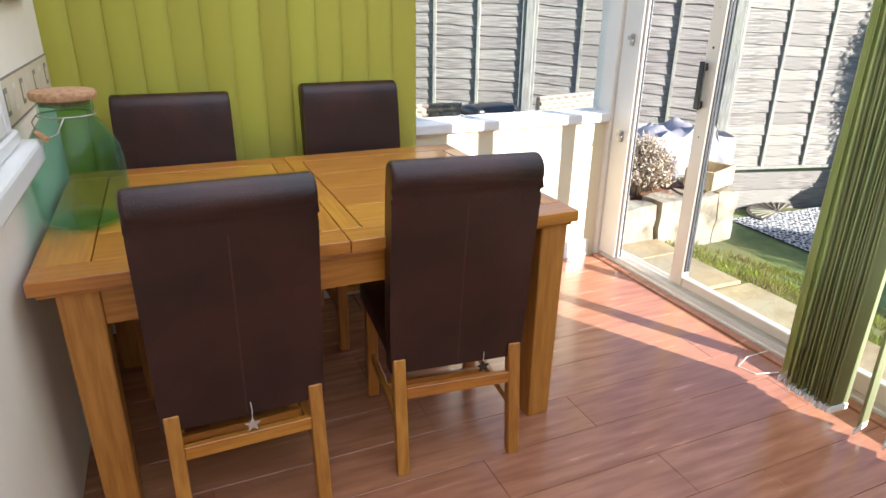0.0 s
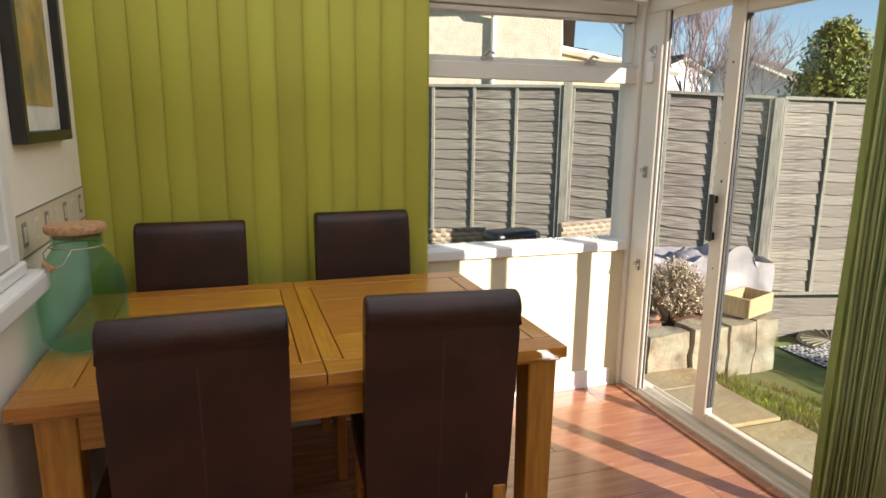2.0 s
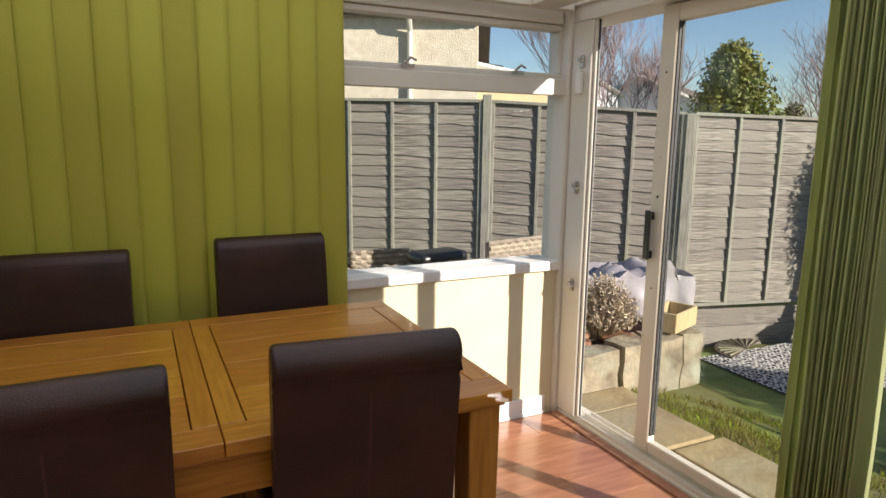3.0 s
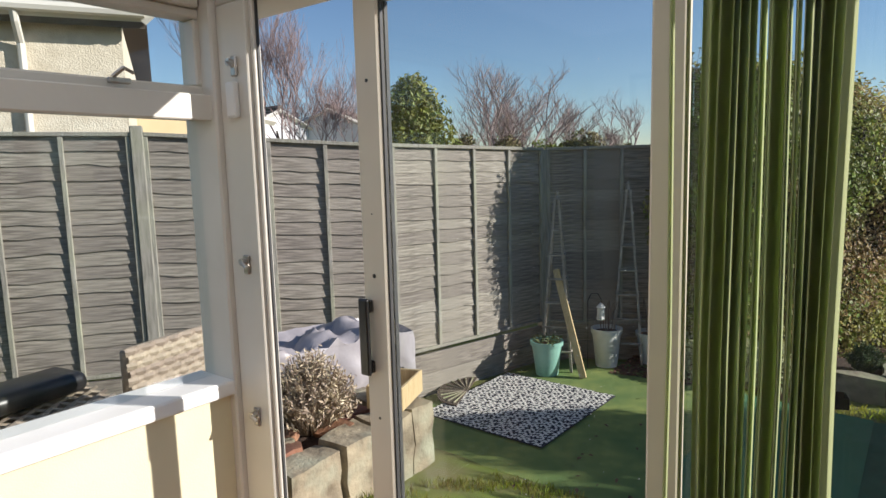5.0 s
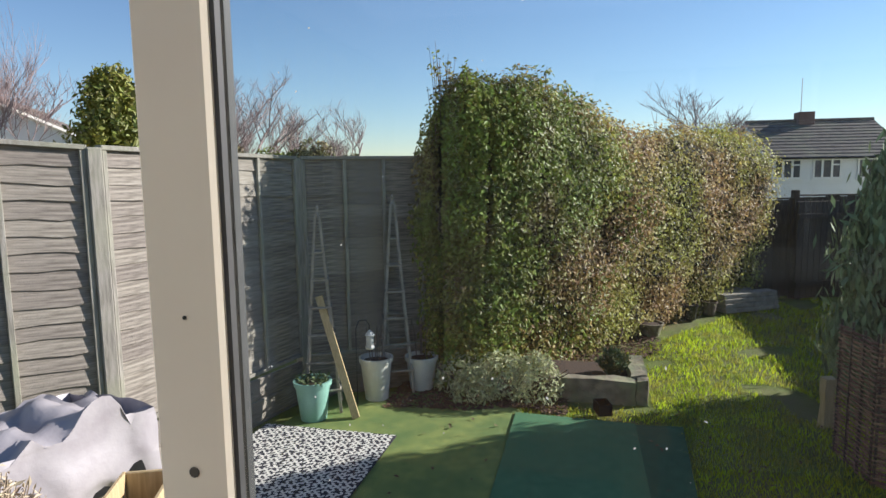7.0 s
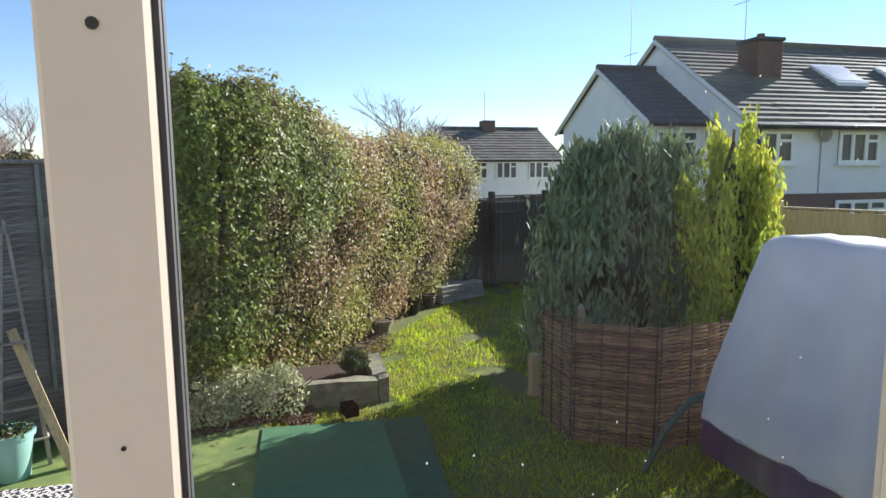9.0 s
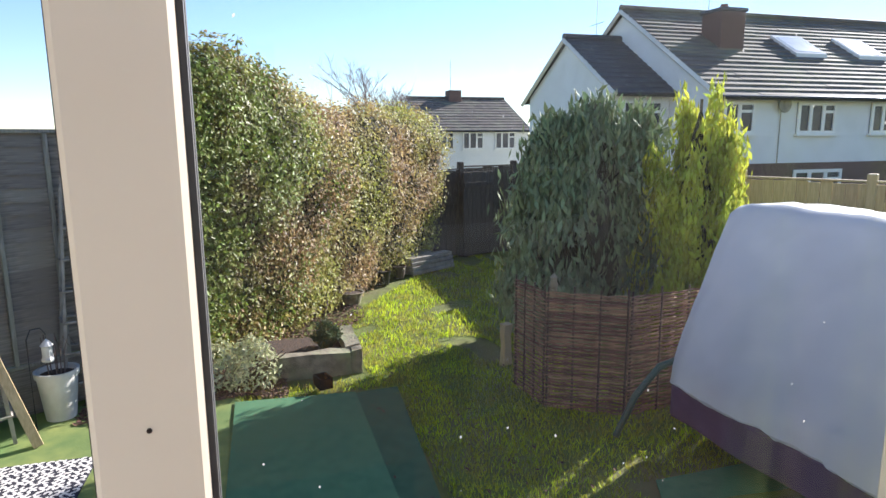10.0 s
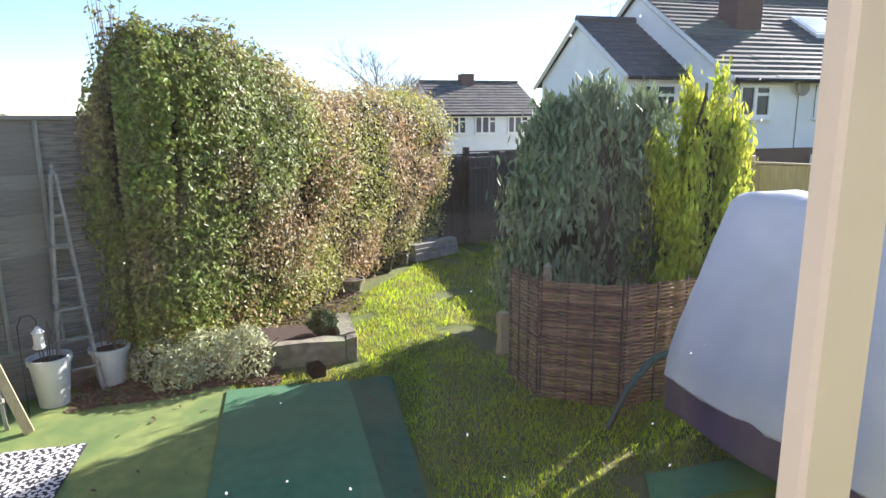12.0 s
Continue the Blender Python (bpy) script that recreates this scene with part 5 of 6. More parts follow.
# ---- willow hurdles ----
HURD = [(7.30, -0.28), (6.72, -0.32), (6.32, -0.92), (6.42, -1.9), (7.3, -2.9)]
for k, (a, b) in enumerate(zip(HURD, HURD[1:])):
    d = Vector((b[0] - a[0], b[1] - a[1], 0))
    L = d.length
    hz = thing("willow_hurdle", a[0], a[1], G - 0.02, "reddish brown woven willow screen panel", "screen", "willow screen", math.degrees(math.atan2(d.y, d.x)))
    v, f = [], []
    nrow, ncol = 62, max(6, int(L / 0.045))
    r2 = np.random.RandomState(90 + k)
    for i in range(nrow):
        z = 0.02 + 1.08 * i / nrow
        o = len(v)
        ph = r2.uniform(0, 6.28)
        for j in range(ncol + 1):
            x = L * j / ncol
            y = 0.012 * math.cos(math.pi * (j * 0.34 + i) + ph * 0.1) + r2.normal(0, 0.002)
            zz = z + r2.normal(0, 0.0025)
            v += [(x, y - 0.006, zz), (x, y, zz + 0.008), (x, y + 0.006, zz), (x, y, zz - 0.008)]
        for j in range(ncol):
            p, q = o + 4 * j, o + 4 * j + 4
            for c in range(4):
                f.append((p + c, q + c, q + (c + 1) % 4, p + (c + 1) % 4))
    ob = new("rods", data_mesh("rods", v, f, M_WILLOW))
    ob.parent = hz
    for j in range(4):
        x = 0.02 + (L - 0.04) * j / 3
        part("stake", C((x, 0, 0), (x, 0, 1.13 + 0.02 * (j % 2)), 0.012, 0.010, 7), M_DARKWOOD, hz)
post = thing("white_stake", 7.85, -0.42, G - 0.02, "short pale split wooden stake in the lawn", "stake", "", 20)
rough_block(-0.035, -0.05, 0, 0.035, 0.05, 0.46, M_PALEWOOD, post, "stake", 0.02)
post = thing("pale_stone_ornament", 6.70, -0.38, G + 1.08, "small pale stone ornament on the screen's corner", "ornament")
bm = lathe([(0.001, 0), (0.035, 0), (0.04, 0.05), (0.028, 0.09), (0.035, 0.12), (0.001, 0.16)], 10)
part("stone", bm, M_STONE, post, "", 50)


# ---- conifers ----
def cypress(x, y, r, h, n, m, label, seed, taper=1.0, flat=0.0, leaf=0.07, spiky=0.0):
    c = thing("cypress_tree", x, y, G - 0.02, label, "conifer", "conifers behind the screen")
    part("trunk", tube_path([(0, 0, 0), (0.02, 0, h * 0.5), (0, 0, h * 0.95)], 0.07, 0.015, 8), M_BARK, c)
    q = np.random.RandomState(seed)
    pts, nr = [], []
    nb = 90 if spiky < 1.5 else 46
    tips = []
    for i in range(nb):
        t = q.uniform(0.02, 1.0)
        a = q.uniform(0, 6.283)
        prof = (1 - t ** (2.2 + flat)) ** 0.7 * (0.75 + 0.25 * min(1, t * 4)) * taper + (1 - taper) * (1 - t)
        rad = r * prof * q.uniform(0.75, 1.08)
        tips.append((rad * math.cos(a), rad * math.sin(a), t * h, a))
    bmc2 = bmesh.new()
    for tx, ty, tz, a in tips:
        base = max(0.0, tz - 0.45 - 0.3 * spiky)
        tube_path([(tx * 0.1, ty * 0.1, base), (tx * 0.65, ty * 0.65, (base + tz) / 2), (tx, ty, tz)], 0.012, 0.004, 4, bmc2)
        k = n // nb
        for j in range(k):
            u = q.uniform(0.2, 1.0)
            w = (0.13 if spiky < 1.5 else 0.10) * (1.15 - u) + (0.05 if spiky < 1.5 else 0.02)
            pts.append((tx * (0.35 + 0.65 * u) + q.normal(0, w), ty * (0.35 + 0.65 * u) + q.normal(0, w), base + (tz - base) * u + q.normal(0, 0.10) + (0.12 * spiky * u)))
            nr.append((math.cos(a), math.sin(a), 0.2))
    part("limbs", bmc2, M_BARK, c)
    pts, nr = np.array(pts), np.array(nr)
    vv, ff = leaf_cloud(pts, nr, leaf, seed + 1, 0.35, 0.28)
    vv = np.array(vv).reshape(-1, 4, 3)
    # sprays point upwards
    up = np.array((0, 0, 1.0)) + np.random.RandomState(seed + 2).normal(0, 0.35, (len(pts), 3))
    up /= np.linalg.norm(up, axis=1)[:, None]
    side = np.cross(up, nr + np.random.RandomState(seed + 3).normal(0, 0.5, nr.shape))
    side /= np.linalg.norm(side, axis=1)[:, None] + 1e-9
    sz = leaf * np.random.RandomState(seed + 4).uniform(0.6, 1.4, len(pts))[:, None]
    vv[:, 0], vv[:, 1], vv[:, 2], vv[:, 3] = pts - up * sz, pts + side * sz * 0.3, pts + up * sz, pts - side * sz * 0.3
    o = new("foliage", data_mesh("foliage", vv.reshape(-1, 3).tolist(), ff, m))
    o.parent = c
    # dark cone added inside the foliage, coloured as its inner shade
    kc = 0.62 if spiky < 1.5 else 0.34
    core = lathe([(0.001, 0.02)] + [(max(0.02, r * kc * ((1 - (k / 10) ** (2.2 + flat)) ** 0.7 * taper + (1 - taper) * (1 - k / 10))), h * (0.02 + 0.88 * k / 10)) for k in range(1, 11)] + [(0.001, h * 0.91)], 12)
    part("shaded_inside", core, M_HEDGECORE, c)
    return c


cypress(8.55, -1.28, 0.66, 2.62, 15000, M_CYPRESS, "broad dark green cypress with drooping sprays", 100, 0.85, 0.2)
cypress(8.5, -1.8, 0.62, 2.96, 13000, M_CYPRESS, "dark green cypress with a rounded top", 104, 1.0, 2.0)
cypress(8.5, -2.42, 0.30, 2.85, 5500, M_CYPRESS, "slender dark blue-green cypress", 101, 0.8, 0.5)
cypress(7.90, -2.80, 0.84, 3.0, 23000, M_GOLDCYPRESS, "bright yellow-green cypress with a ragged top", 102, 0.8, 0.0, 0.055, 1.6)

# ---- covered garden swing ----
sw = thing("garden_swing", 5.9, -0.95, G, "garden swing seat under a grey-blue weather cover", "garden swing", "", -178)
# own x runs along the seat, own y to the back
Ls, prof = 2.1, [(0.10, 0.42), (0.02, 0.49), (0.05, 0.64), (0.52, 1.30), (0.90, 1.80), (1.0, 1.86), (1.45, 1.84), (1.55, 1.70), (1.6, 0.45), (1.5, 0.40)]
fine = []
for (ya, za), (yb, zb2) in zip(prof, prof[1:]):
    k = max(1, int(math.hypot(yb - ya, zb2 - za) / 0.07))
    fine += [(ya + (yb - ya) * i / k, za + (zb2 - za) * i / k) for i in range(k)]
prof = fine + [prof[-1]]
bm = bmesh.new()
nseg = 44
cols = []
for i in range(nseg + 1):
    x = Ls * i / nseg
    edge = 0.05 * (1 - min(1, min(i, nseg - i) / 3))
    ring = []
    for y, z in prof:
        wv = 0.012 * math.sin(5.5 * x + 3 * z) - 0.016 * max(0, 1 - 9 * abs(noise.noise(Vector((x * 1.6 + 0.5 * z, y * 1.2, z * 0.9 + 4))))) + 0.03 * noise.noise(Vector((x * 2.2, y * 2, z * 2))) + 0.016 * noise.noise(Vector((x * 6, y * 3, z * 2.5))) + 0.008 * abs(noise.noise(Vector((x * 9, y * 9, z * 9))))
        lean = -0.38 * min(1, max(0, (z - 0.6) / 1.2)) * max(0, 1 - x / 1.2)
        ring.append(bm.verts.new((x + lean, y + wv + edge, z - edge + 0.6 * wv)))
    cols.append(ring)
for a, b in zip(cols, cols[1:]):
    for j in range(len(prof) - 1):
        bm.faces.new((a[j], a[j + 1], b[j + 1], b[j]))
bm.faces.new(cols[0][::-1])
bm.faces.new(cols[-1])
part("cover", bm, M_COVER, sw, "grey-blue weatherproof cover", 50)
bm = B(0.03, 0.06, 0.17, Ls - 0.03, 1.5, 0.47, 0.03, 2)
bmesh.ops.subdivide_edges(bm, edges=[e for e in bm.edges if e.calc_length() > 0.5], cuts=9)
for v in bm.verts:
    v.co.y += 0.02 * math.sin(6 * v.co.x)
part("seat_skirt", bm, M_PURPLE, sw, "purple fabric seat skirt")
for x in (-0.03, Ls + 0.03):
    part("leg", tube_path([(x - 0.04, -0.36, 0.02), (x, -0.22, 0.36), (x, 0.0, 0.58), (x, 0.45, 0.68)], 0.028, 0.028, 8), M_GREENMETAL, sw, "curved dark green metal leg", 60)
    part("leg", tube_path([(x, 1.75, 0.02), (x, 1.62, 0.5), (x, 1.3, 0.68)], 0.028, 0.028, 8), M_GREENMETAL, sw, "curved dark green metal leg", 60)


# ---- fences at the right side and the far end ----
def plain_fence(pts, tops, bots, m, label, grp, bw=0.13, cat="fence"):
    for (a, b), zt, zb in zip(zip(pts, pts[1:]), tops, bots):
        d = Vector((b[0] - a[0], b[1] - a[1], 0))
        L = d.length
        fz = thing("board_fence", a[0], a[1], 0, label, cat, grp, math.degrees(math.atan2(d.y, d.x)))
        n = max(2, int(L / bw))
        me = to_mesh("board", B(0, -0.011, zb, L / n - 0.006, 0.011, zt, 0.003), m)
        for i in range(n):
            share("board", me, fz, pose(L * i / n, 0.006 * (i % 2), random.uniform(-0.01, 0.01)))
        part("rail", B(0, 0.02, zt - 0.3, L, 0.06, zt - 0.22), m, fz)
        part("capping", B(0, -0.035, zt + 0.012, L, 0.035, zt + 0.04, 0.004), m, fz)
        part("post", B(-0.06, -0.05, zb, 0.045, 0.07, zt + 0.12, 0.01), m, fz)


plain_fence([(14.6, -4.6), (12.4, -4.7), (10.2, -4.5), (8.9, -4.35), (7.5, -5.0), (5.6, -6.1), (3.6, -7.4), (2.2, -8.5)], [1.02] * 7, [-0.95] * 7, M_PALEWOOD, "pale new close-boarded fence behind the conifers", "right fence")
plain_fence([(13.6, -0.9), (14.0, -2.0), (14.3, -3.3), (14.6, -4.6)], [0.95, 1.0, 1.0], [-0.9, -0.9, -0.9], M_DARKWOOD, "dark weathered boarded garden fence at the far end", "far fence")
gate = thing("garden_gate", 13.62, -1.92, G, "brown boarded garden gate at the far end", "gate", "", -62)
for i in range(7):
    part("board", B(i * 0.13, -0.015, 0.05, i * 0.13 + 0.124, 0.015, 1.75, 0.004), M_DARKWOOD, gate)
for z in (0.25, 1.45):
    part("ledge", B(0, -0.05, z, 0.9, -0.016, z + 0.09), M_DARKWOOD, gate)
for k, (x, y, s) in enumerate(((12.9, -0.55, 1.0), (12.75, -1.0, 0.8))):
    tb2 = thing("timber_stack", x, y, ground_z(x, y), "low stack of grey timber planks at the lawn's end", "timber", "timber stacks", -60)
    for i in range(4):
        part("plank", B(-0.6, -0.14 + 0.02 * i, 0.075 * i, 0.6 * s, 0.14, 0.075 * i + 0.068, 0.006), M_GREYWOOD, tb2)


# ---- houses ----
def house_window(parent, x, y, z0, z1, w, axis, bars=1):
    """A white framed casement in a wall; axis 'x': the wall faces -x, 'y': it faces +y."""
    def bx(u0, v0, u1, v1, d0, d1):
        return B(x - d1, y + u0, v0, x - d0, y + u1, v1) if axis == "x" else B(x + u0, y + d0, v0, x + u1, y + d1, v1)
    win = part("window", bx(-w / 2, z0, w / 2, z1, 0.005, 0.02), M_WINDARK, parent, "dark glazed window")
    e = 0.085
    for u0, v0, u1, v1 in ((-w / 2, z0, -w / 2 + e, z1), (w / 2 - e, z0, w / 2, z1), (-w / 2 + e, z0, w / 2 - e, z0 + e), (-w / 2 + e, z1 - e, w / 2 - e, z1)):
        part("frame", bx(u0, v0, u1, v1, 0.022, 0.06), M_WHITE, win)
    for i in range(bars):
        c = -w / 2 + w * (i + 1) / (bars + 1)
        part("mullion", bx(c - 0.05, z0 + e, c + 0.05, z1 - e, 0.022, 0.055), M_WHITE, win)
    cw = w / (bars + 1)
    zt = z1 - 0.3 * (z1 - z0)
    part("top_light_rail", bx(-w / 2 + e, zt - 0.035, -w / 2 + cw - 0.05, zt + 0.035, 0.022, 0.055), M_WHITE, win)
    part("sill", bx(-w / 2 - 0.06, z0 - 0.05, w / 2 + 0.06, z0, 0.005, 0.12), M_WHITE, win)


def tiled_slope(parent, x0, z0, x1, z1, y0, y1, m, rows, name="roof"):
    """A roof slope from the eave (x0, z0) to the ridge (x1, z1), between y0 and y1, in tile courses."""
    bm = bmesh.new()
    bm2 = bmesh.new()
    for i in range(rows):
        t0, t1 = i / rows, (i + 1.12) / rows
        xa, za, xb, zb = x0 + (x1 - x0) * t0, z0 + (z1 - z0) * t0, x0 + (x1 - x0) * min(1, t1), z0 + (z1 - z0) * min(1, t1)
        lift = 0.05
        n = 14
        for k in range(n):
            ya, yb = y0 + (y1 - y0) * k / n, y0 + (y1 - y0) * (k + 1) / n
            j = random.uniform(-0.006, 0.006)
            q = [(xa, ya, za + lift + j), (xa, yb, za + lift + j), (xb, yb, zb + 0.012), (xb, ya, zb + 0.012)]
            lo = [(a, b, c - 0.05) for a, b, c in q[:2]]
            vs = [bm.verts.new(c) for c in q]
            ls = [bm.verts.new(c) for c in lo]
            bm.faces.new(vs)
            bm.faces.new((vs[1], vs[0], ls[0], ls[1]))
    o = part(name, bm, m, parent)
    return o


def gable_house(name, x0, x1, y0, y1, zb, ze, zr, label, wall_m, roof_m, rows, grp=""):
    h = thing(name, (x0 + x1) / 2, (y0 + y1) / 2, 0, label, "house", grp)
    h.matrix_basis = Matrix.Identity(4)
    bm = bmesh.new()
    xm = (x0 + x1) / 2
    a = [bm.verts.new(c) for c in ((x0, y0, zb), (x1, y0, zb), (x1, y0, ze), (xm, y0, zr - 0.12), (x0, y0, ze))]
    b = [bm.verts.new(c) for c in ((x0, y1, zb), (x1, y1, zb), (x1, y1, ze), (xm, y1, zr - 0.12), (x0, y1, ze))]
    bm.faces.new(a)
    bm.faces.new(b[::-1])
    for i in range(5):
        bm.faces.new((a[i], b[i], b[(i + 1) % 5], a[(i + 1) % 5]))
    part("wall", bm, wall_m, h)
    ov = 0.3
    sl = (zr - ze) / (xm - x0)
    tiled_slope(h, x0 - ov, ze - ov * sl, xm, zr, y0 - 0.05, y1 + 0.12, roof_m, rows)
    tiled_slope(h, x1 + ov, ze - ov * sl, xm, zr, y0 - 0.05, y1 + 0.12, roof_m, max(4, rows // 2))
    part("ridge", tube_path([(xm, y0 - 0.06, zr + 0.03), (xm, y1 + 0.13, zr + 0.03)], 0.11, 0.11, 8), roof_m, h)
    for s in (-1, 1):
        for ye in (y0 - 0.08, y1 + 0.14):
            part("bargeboard", tube_path([(xm, ye, zr - 0.06), (xm + s * (xm - x0 + ov), ye, ze - ov * sl - 0.02)], 0.07, 0.07, 4), M_UPVC, h)
    part("gutter", C((x0 - ov - 0.03, y0, ze - ov * sl - 0.02), (x0 - ov - 0.03, y1 + 0.1, ze - ov * sl - 0.02), 0.06, n=8), M_UPVC if wall_m is not M_RENDERWHITE else M_BLACK, h)
    return h


semi = gable_house("semi_detached_house", 14.7, 22.8, -26.0, -8.7, -3.0, 2.72, 5.28, "white rendered semi-detached house with a brown tiled roof", M_RENDERWHITE, M_TILE, 20)
for yc, w in ((-9.42, 0.95), (-11.85, 1.25), (-14.3, 1.25), (-17.5, 1.25)):
    house_window(semi, 14.7, yc, 1.64, 2.44, w, "x", 1 if w < 1 else 2)
for yc, w in ((-12.0, 1.6), (-16.0, 1.6)):
    house_window(semi, 14.66, yc, -0.1, 0.74, w, "x", 2)
part("brick_band", B(14.66, -26, -3.0, 14.70, -8.72, 0.915), M_BRICK, semi, "red-brown brick lower storey")
part("downpipe", C((14.62, -8.85, -2.5), (14.62, -8.85, 2.5), 0.04, n=8), M_BLACK, semi)
part("cable", C((14.68, -10.7, 0.6), (14.68, -10.7, 2.45), 0.012, n=5), M_GREYWOOD, semi)
part("satellite_dish", lathe([(0.001, 0.0), (0.16, 0.03), (0.2, 0.06), (0.19, 0.075), (0.001, 0.03)], 12, 0, 0), M_GREYWOOD, semi).matrix_basis = pose(14.62, -10.7, 2.36, 0, -90, 0)
ch = part("chimney", B(16.6, -11.15, 3.5, 17.4, -10.35, 4.95, 0.02), M_BRICK, semi, "brick chimney stack")
part("flaunching", B(16.55, -11.2, 4.95, 17.45, -10.3, 5.05, 0.03), M_TILEDARK, ch)
part("pot", C((17.0, -10.75, 5.05), (17.0, -10.75, 5.2), 0.12, 0.10, 10), M_TERRACOTTA, ch)
part("aerial", tube_path([(17.2, -10.4, 4.9), (17.2, -10.4, 6.4)], 0.015, 0.012, 5), M_STEEL, ch)
part("aerial_arm", tube_path([(16.6, -10.4, 6.1), (17.7, -10.4, 6.1)], 0.01, 0.01, 5), M_STEEL, ch)
sl = (5.28 - 2.72) / 4.05
for yc in (-13.3, -15.6):
    xa, xb = 16.35, 17.35
    bm = bmesh.new()
    za, zb2 = 2.72 + (xa - 14.7) * sl + 0.12, 2.72 + (xb - 14.7) * sl + 0.12
    q = [(xa, yc - 0.55, za), (xa, yc + 0.55, za), (xb, yc + 0.55, zb2), (xb, yc - 0.55, zb2)]
    top = [bm.verts.new(c) for c in q]
    bot = [bm.verts.new((a, b, c - 0.12)) for a, b, c in q]
    bm.faces.new(top)
    for i in range(4):
        bm.faces.new((top[i], top[(i + 1) % 4], bot[(i + 1) % 4], bot[i]))
    rl = part("roof_light", bm, M_RENDERWHITE, semi, "pale framed roof light")
    bm = bmesh.new()
    e = 0.1
    q2 = [(xa + e, yc - 0.45, za + e * sl + 0.006), (xa + e, yc + 0.45, za + e * sl + 0.006), (xb - e, yc + 0.45, zb2 - e * sl + 0.006), (xb - e, yc - 0.45, zb2 - e * sl + 0.006)]
    bm.faces.new([bm.verts.new(c) for c in q2])
    # whitish base colour stands for the sky reflected in the pane
    part("roof_light_pane", bm, mat("roof_light_sky_tone", (0.72, 0.73, 0.74), None, 3, 0.25, spec=0.8), rl)
wing = gable_house("house_wing", 16.4, 21.4, -8.68, -6.95, -3.0, 2.88, 4.43, "white gabled wing of a house with a dark roof", M_RENDERWHITE, M_TILEDARK, 12)
house_window(wing, 16.4, -7.85, 1.55, 2.55, 1.25, "x", 1)
part("aerial", tube_path([(19.6, -8.3, 4.3), (19.6, -8.3, 6.6)], 0.015, 0.012, 5), M_STEEL, wing)
part("aerial_arm", tube_path([(19.2, -8.3, 5.0), (20.0, -8.3, 5.0)], 0.01, 0.01, 5), M_STEEL, wing)
for h in (semi, wing):                     # both stand further off and larger
    h.matrix_basis = Matrix.Translation((1.81, 2.14, 1.6)) @ Matrix.Scale(1.3, 4) @ Matrix.Translation((-1.81, -2.14, -1.6))
far = gable_house("far_house", 36.5, 44.5, -13.9, -7.6, -3.0, 2.15, 4.05, "distant white house with a brown tiled roof", M_RENDERWHITE, M_TILE, 12, "far houses")
for yc in (-8.6, -10.4, -12.4):
    house_window(far, 36.5, yc, 0.95, 1.95, 1.3, "x", 2)
ch = part("chimney", B(40.0, -10.9, 3.4, 40.9, -10.1, 4.55, 0.02), M_BRICK, far)
part("aerial", tube_path([(40.4, -10.3, 3.8), (40.4, -10.3, 6.4)], 0.03, 0.025, 5), M_STEEL, far)

# neighbour behind the left fence: pebbledash gable end
nb = thing("neighbour_house", 0, 0, 0, "cream pebbledashed neighbour's house with white gutters", "house")
bm = bmesh.new()
A, Bp = (4.75, 8.25), (-4.0, 13.1)
dd = Vector((Bp[0] - A[0], Bp[1] - A[1])).normalized()
nn = Vector((-dd.y, dd.x)) * -1
ring = []
for z in (-1.5, 3.2):
    ring.append([bm.verts.new((A[0] + dx * dd.x + dy * nn.x, A[1] + dx * dd.y + dy * nn.y, z)) for dx, dy in ((0, 0), (9.5, 0), (9.5, 6), (0, 6))])
bm.faces.new(ring[0][::-1])
bm.faces.new(ring[1])
for i in range(4):
    bm.faces.new((ring[0][i], ring[0][(i + 1) % 4], ring[1][(i + 1) % 4], ring[1][i]))
part("wall", bm, M_PEBBLE, nb)


def nbp(u, w, z):
    """A place by metres along the neighbour's wall, metres in front of it, and height."""
    return (A[0] + dd.x * u - nn.x * w, A[1] + dd.y * u - nn.y * w, z)


bm = bmesh.new()
q = [nbp(-0.25, 0.25, 3.2), nbp(9.9, 0.25, 3.2), nbp(9.9, -3.0, 4.9), nbp(-0.25, -3.0, 4.9), nbp(9.9, -6.4, 3.2), nbp(-0.25, -6.4, 3.2)]
vs = [bm.verts.new(c) for c in q]
bm.faces.new(vs[:4])
bm.faces.new((vs[3], vs[2], vs[4], vs[5]))
rf = part("roof", bm, M_TILE, nb)
rf.modifiers.new("thick", "SOLIDIFY").thickness = 0.12
part("soffit", tube_path([nbp(-0.25, 0.2, 3.2), nbp(9.9, 0.2, 3.2)], 0.07, 0.09, 4), M_UPVC, nb)
part("gutter", tube_path([nbp(-0.25, 0.31, 3.24), nbp(9.9, 0.31, 3.24)], 0.06, 0.06, 8), M_UPVC, nb)
part("bargeboard", tube_path([nbp(-0.26, 0.3, 3.2), nbp(-0.26, -3.0, 4.92)], 0.09, 0.09, 4), M_UPVC, nb)
part("downpipe", tube_path([nbp(0.95, 0.3, 3.22), nbp(0.95, 0.25, 3.1), nbp(0.95, 0.06, 2.9), nbp(0.95, 0.06, -1.0)], 0.04, 0.04, 8), M_UPVC, nb)
part("flue", tube_path([nbp(2.75, 0.0, 2.78), nbp(2.75, 0.28, 2.78)], 0.06, 0.06, 10), M_UPVC, nb)

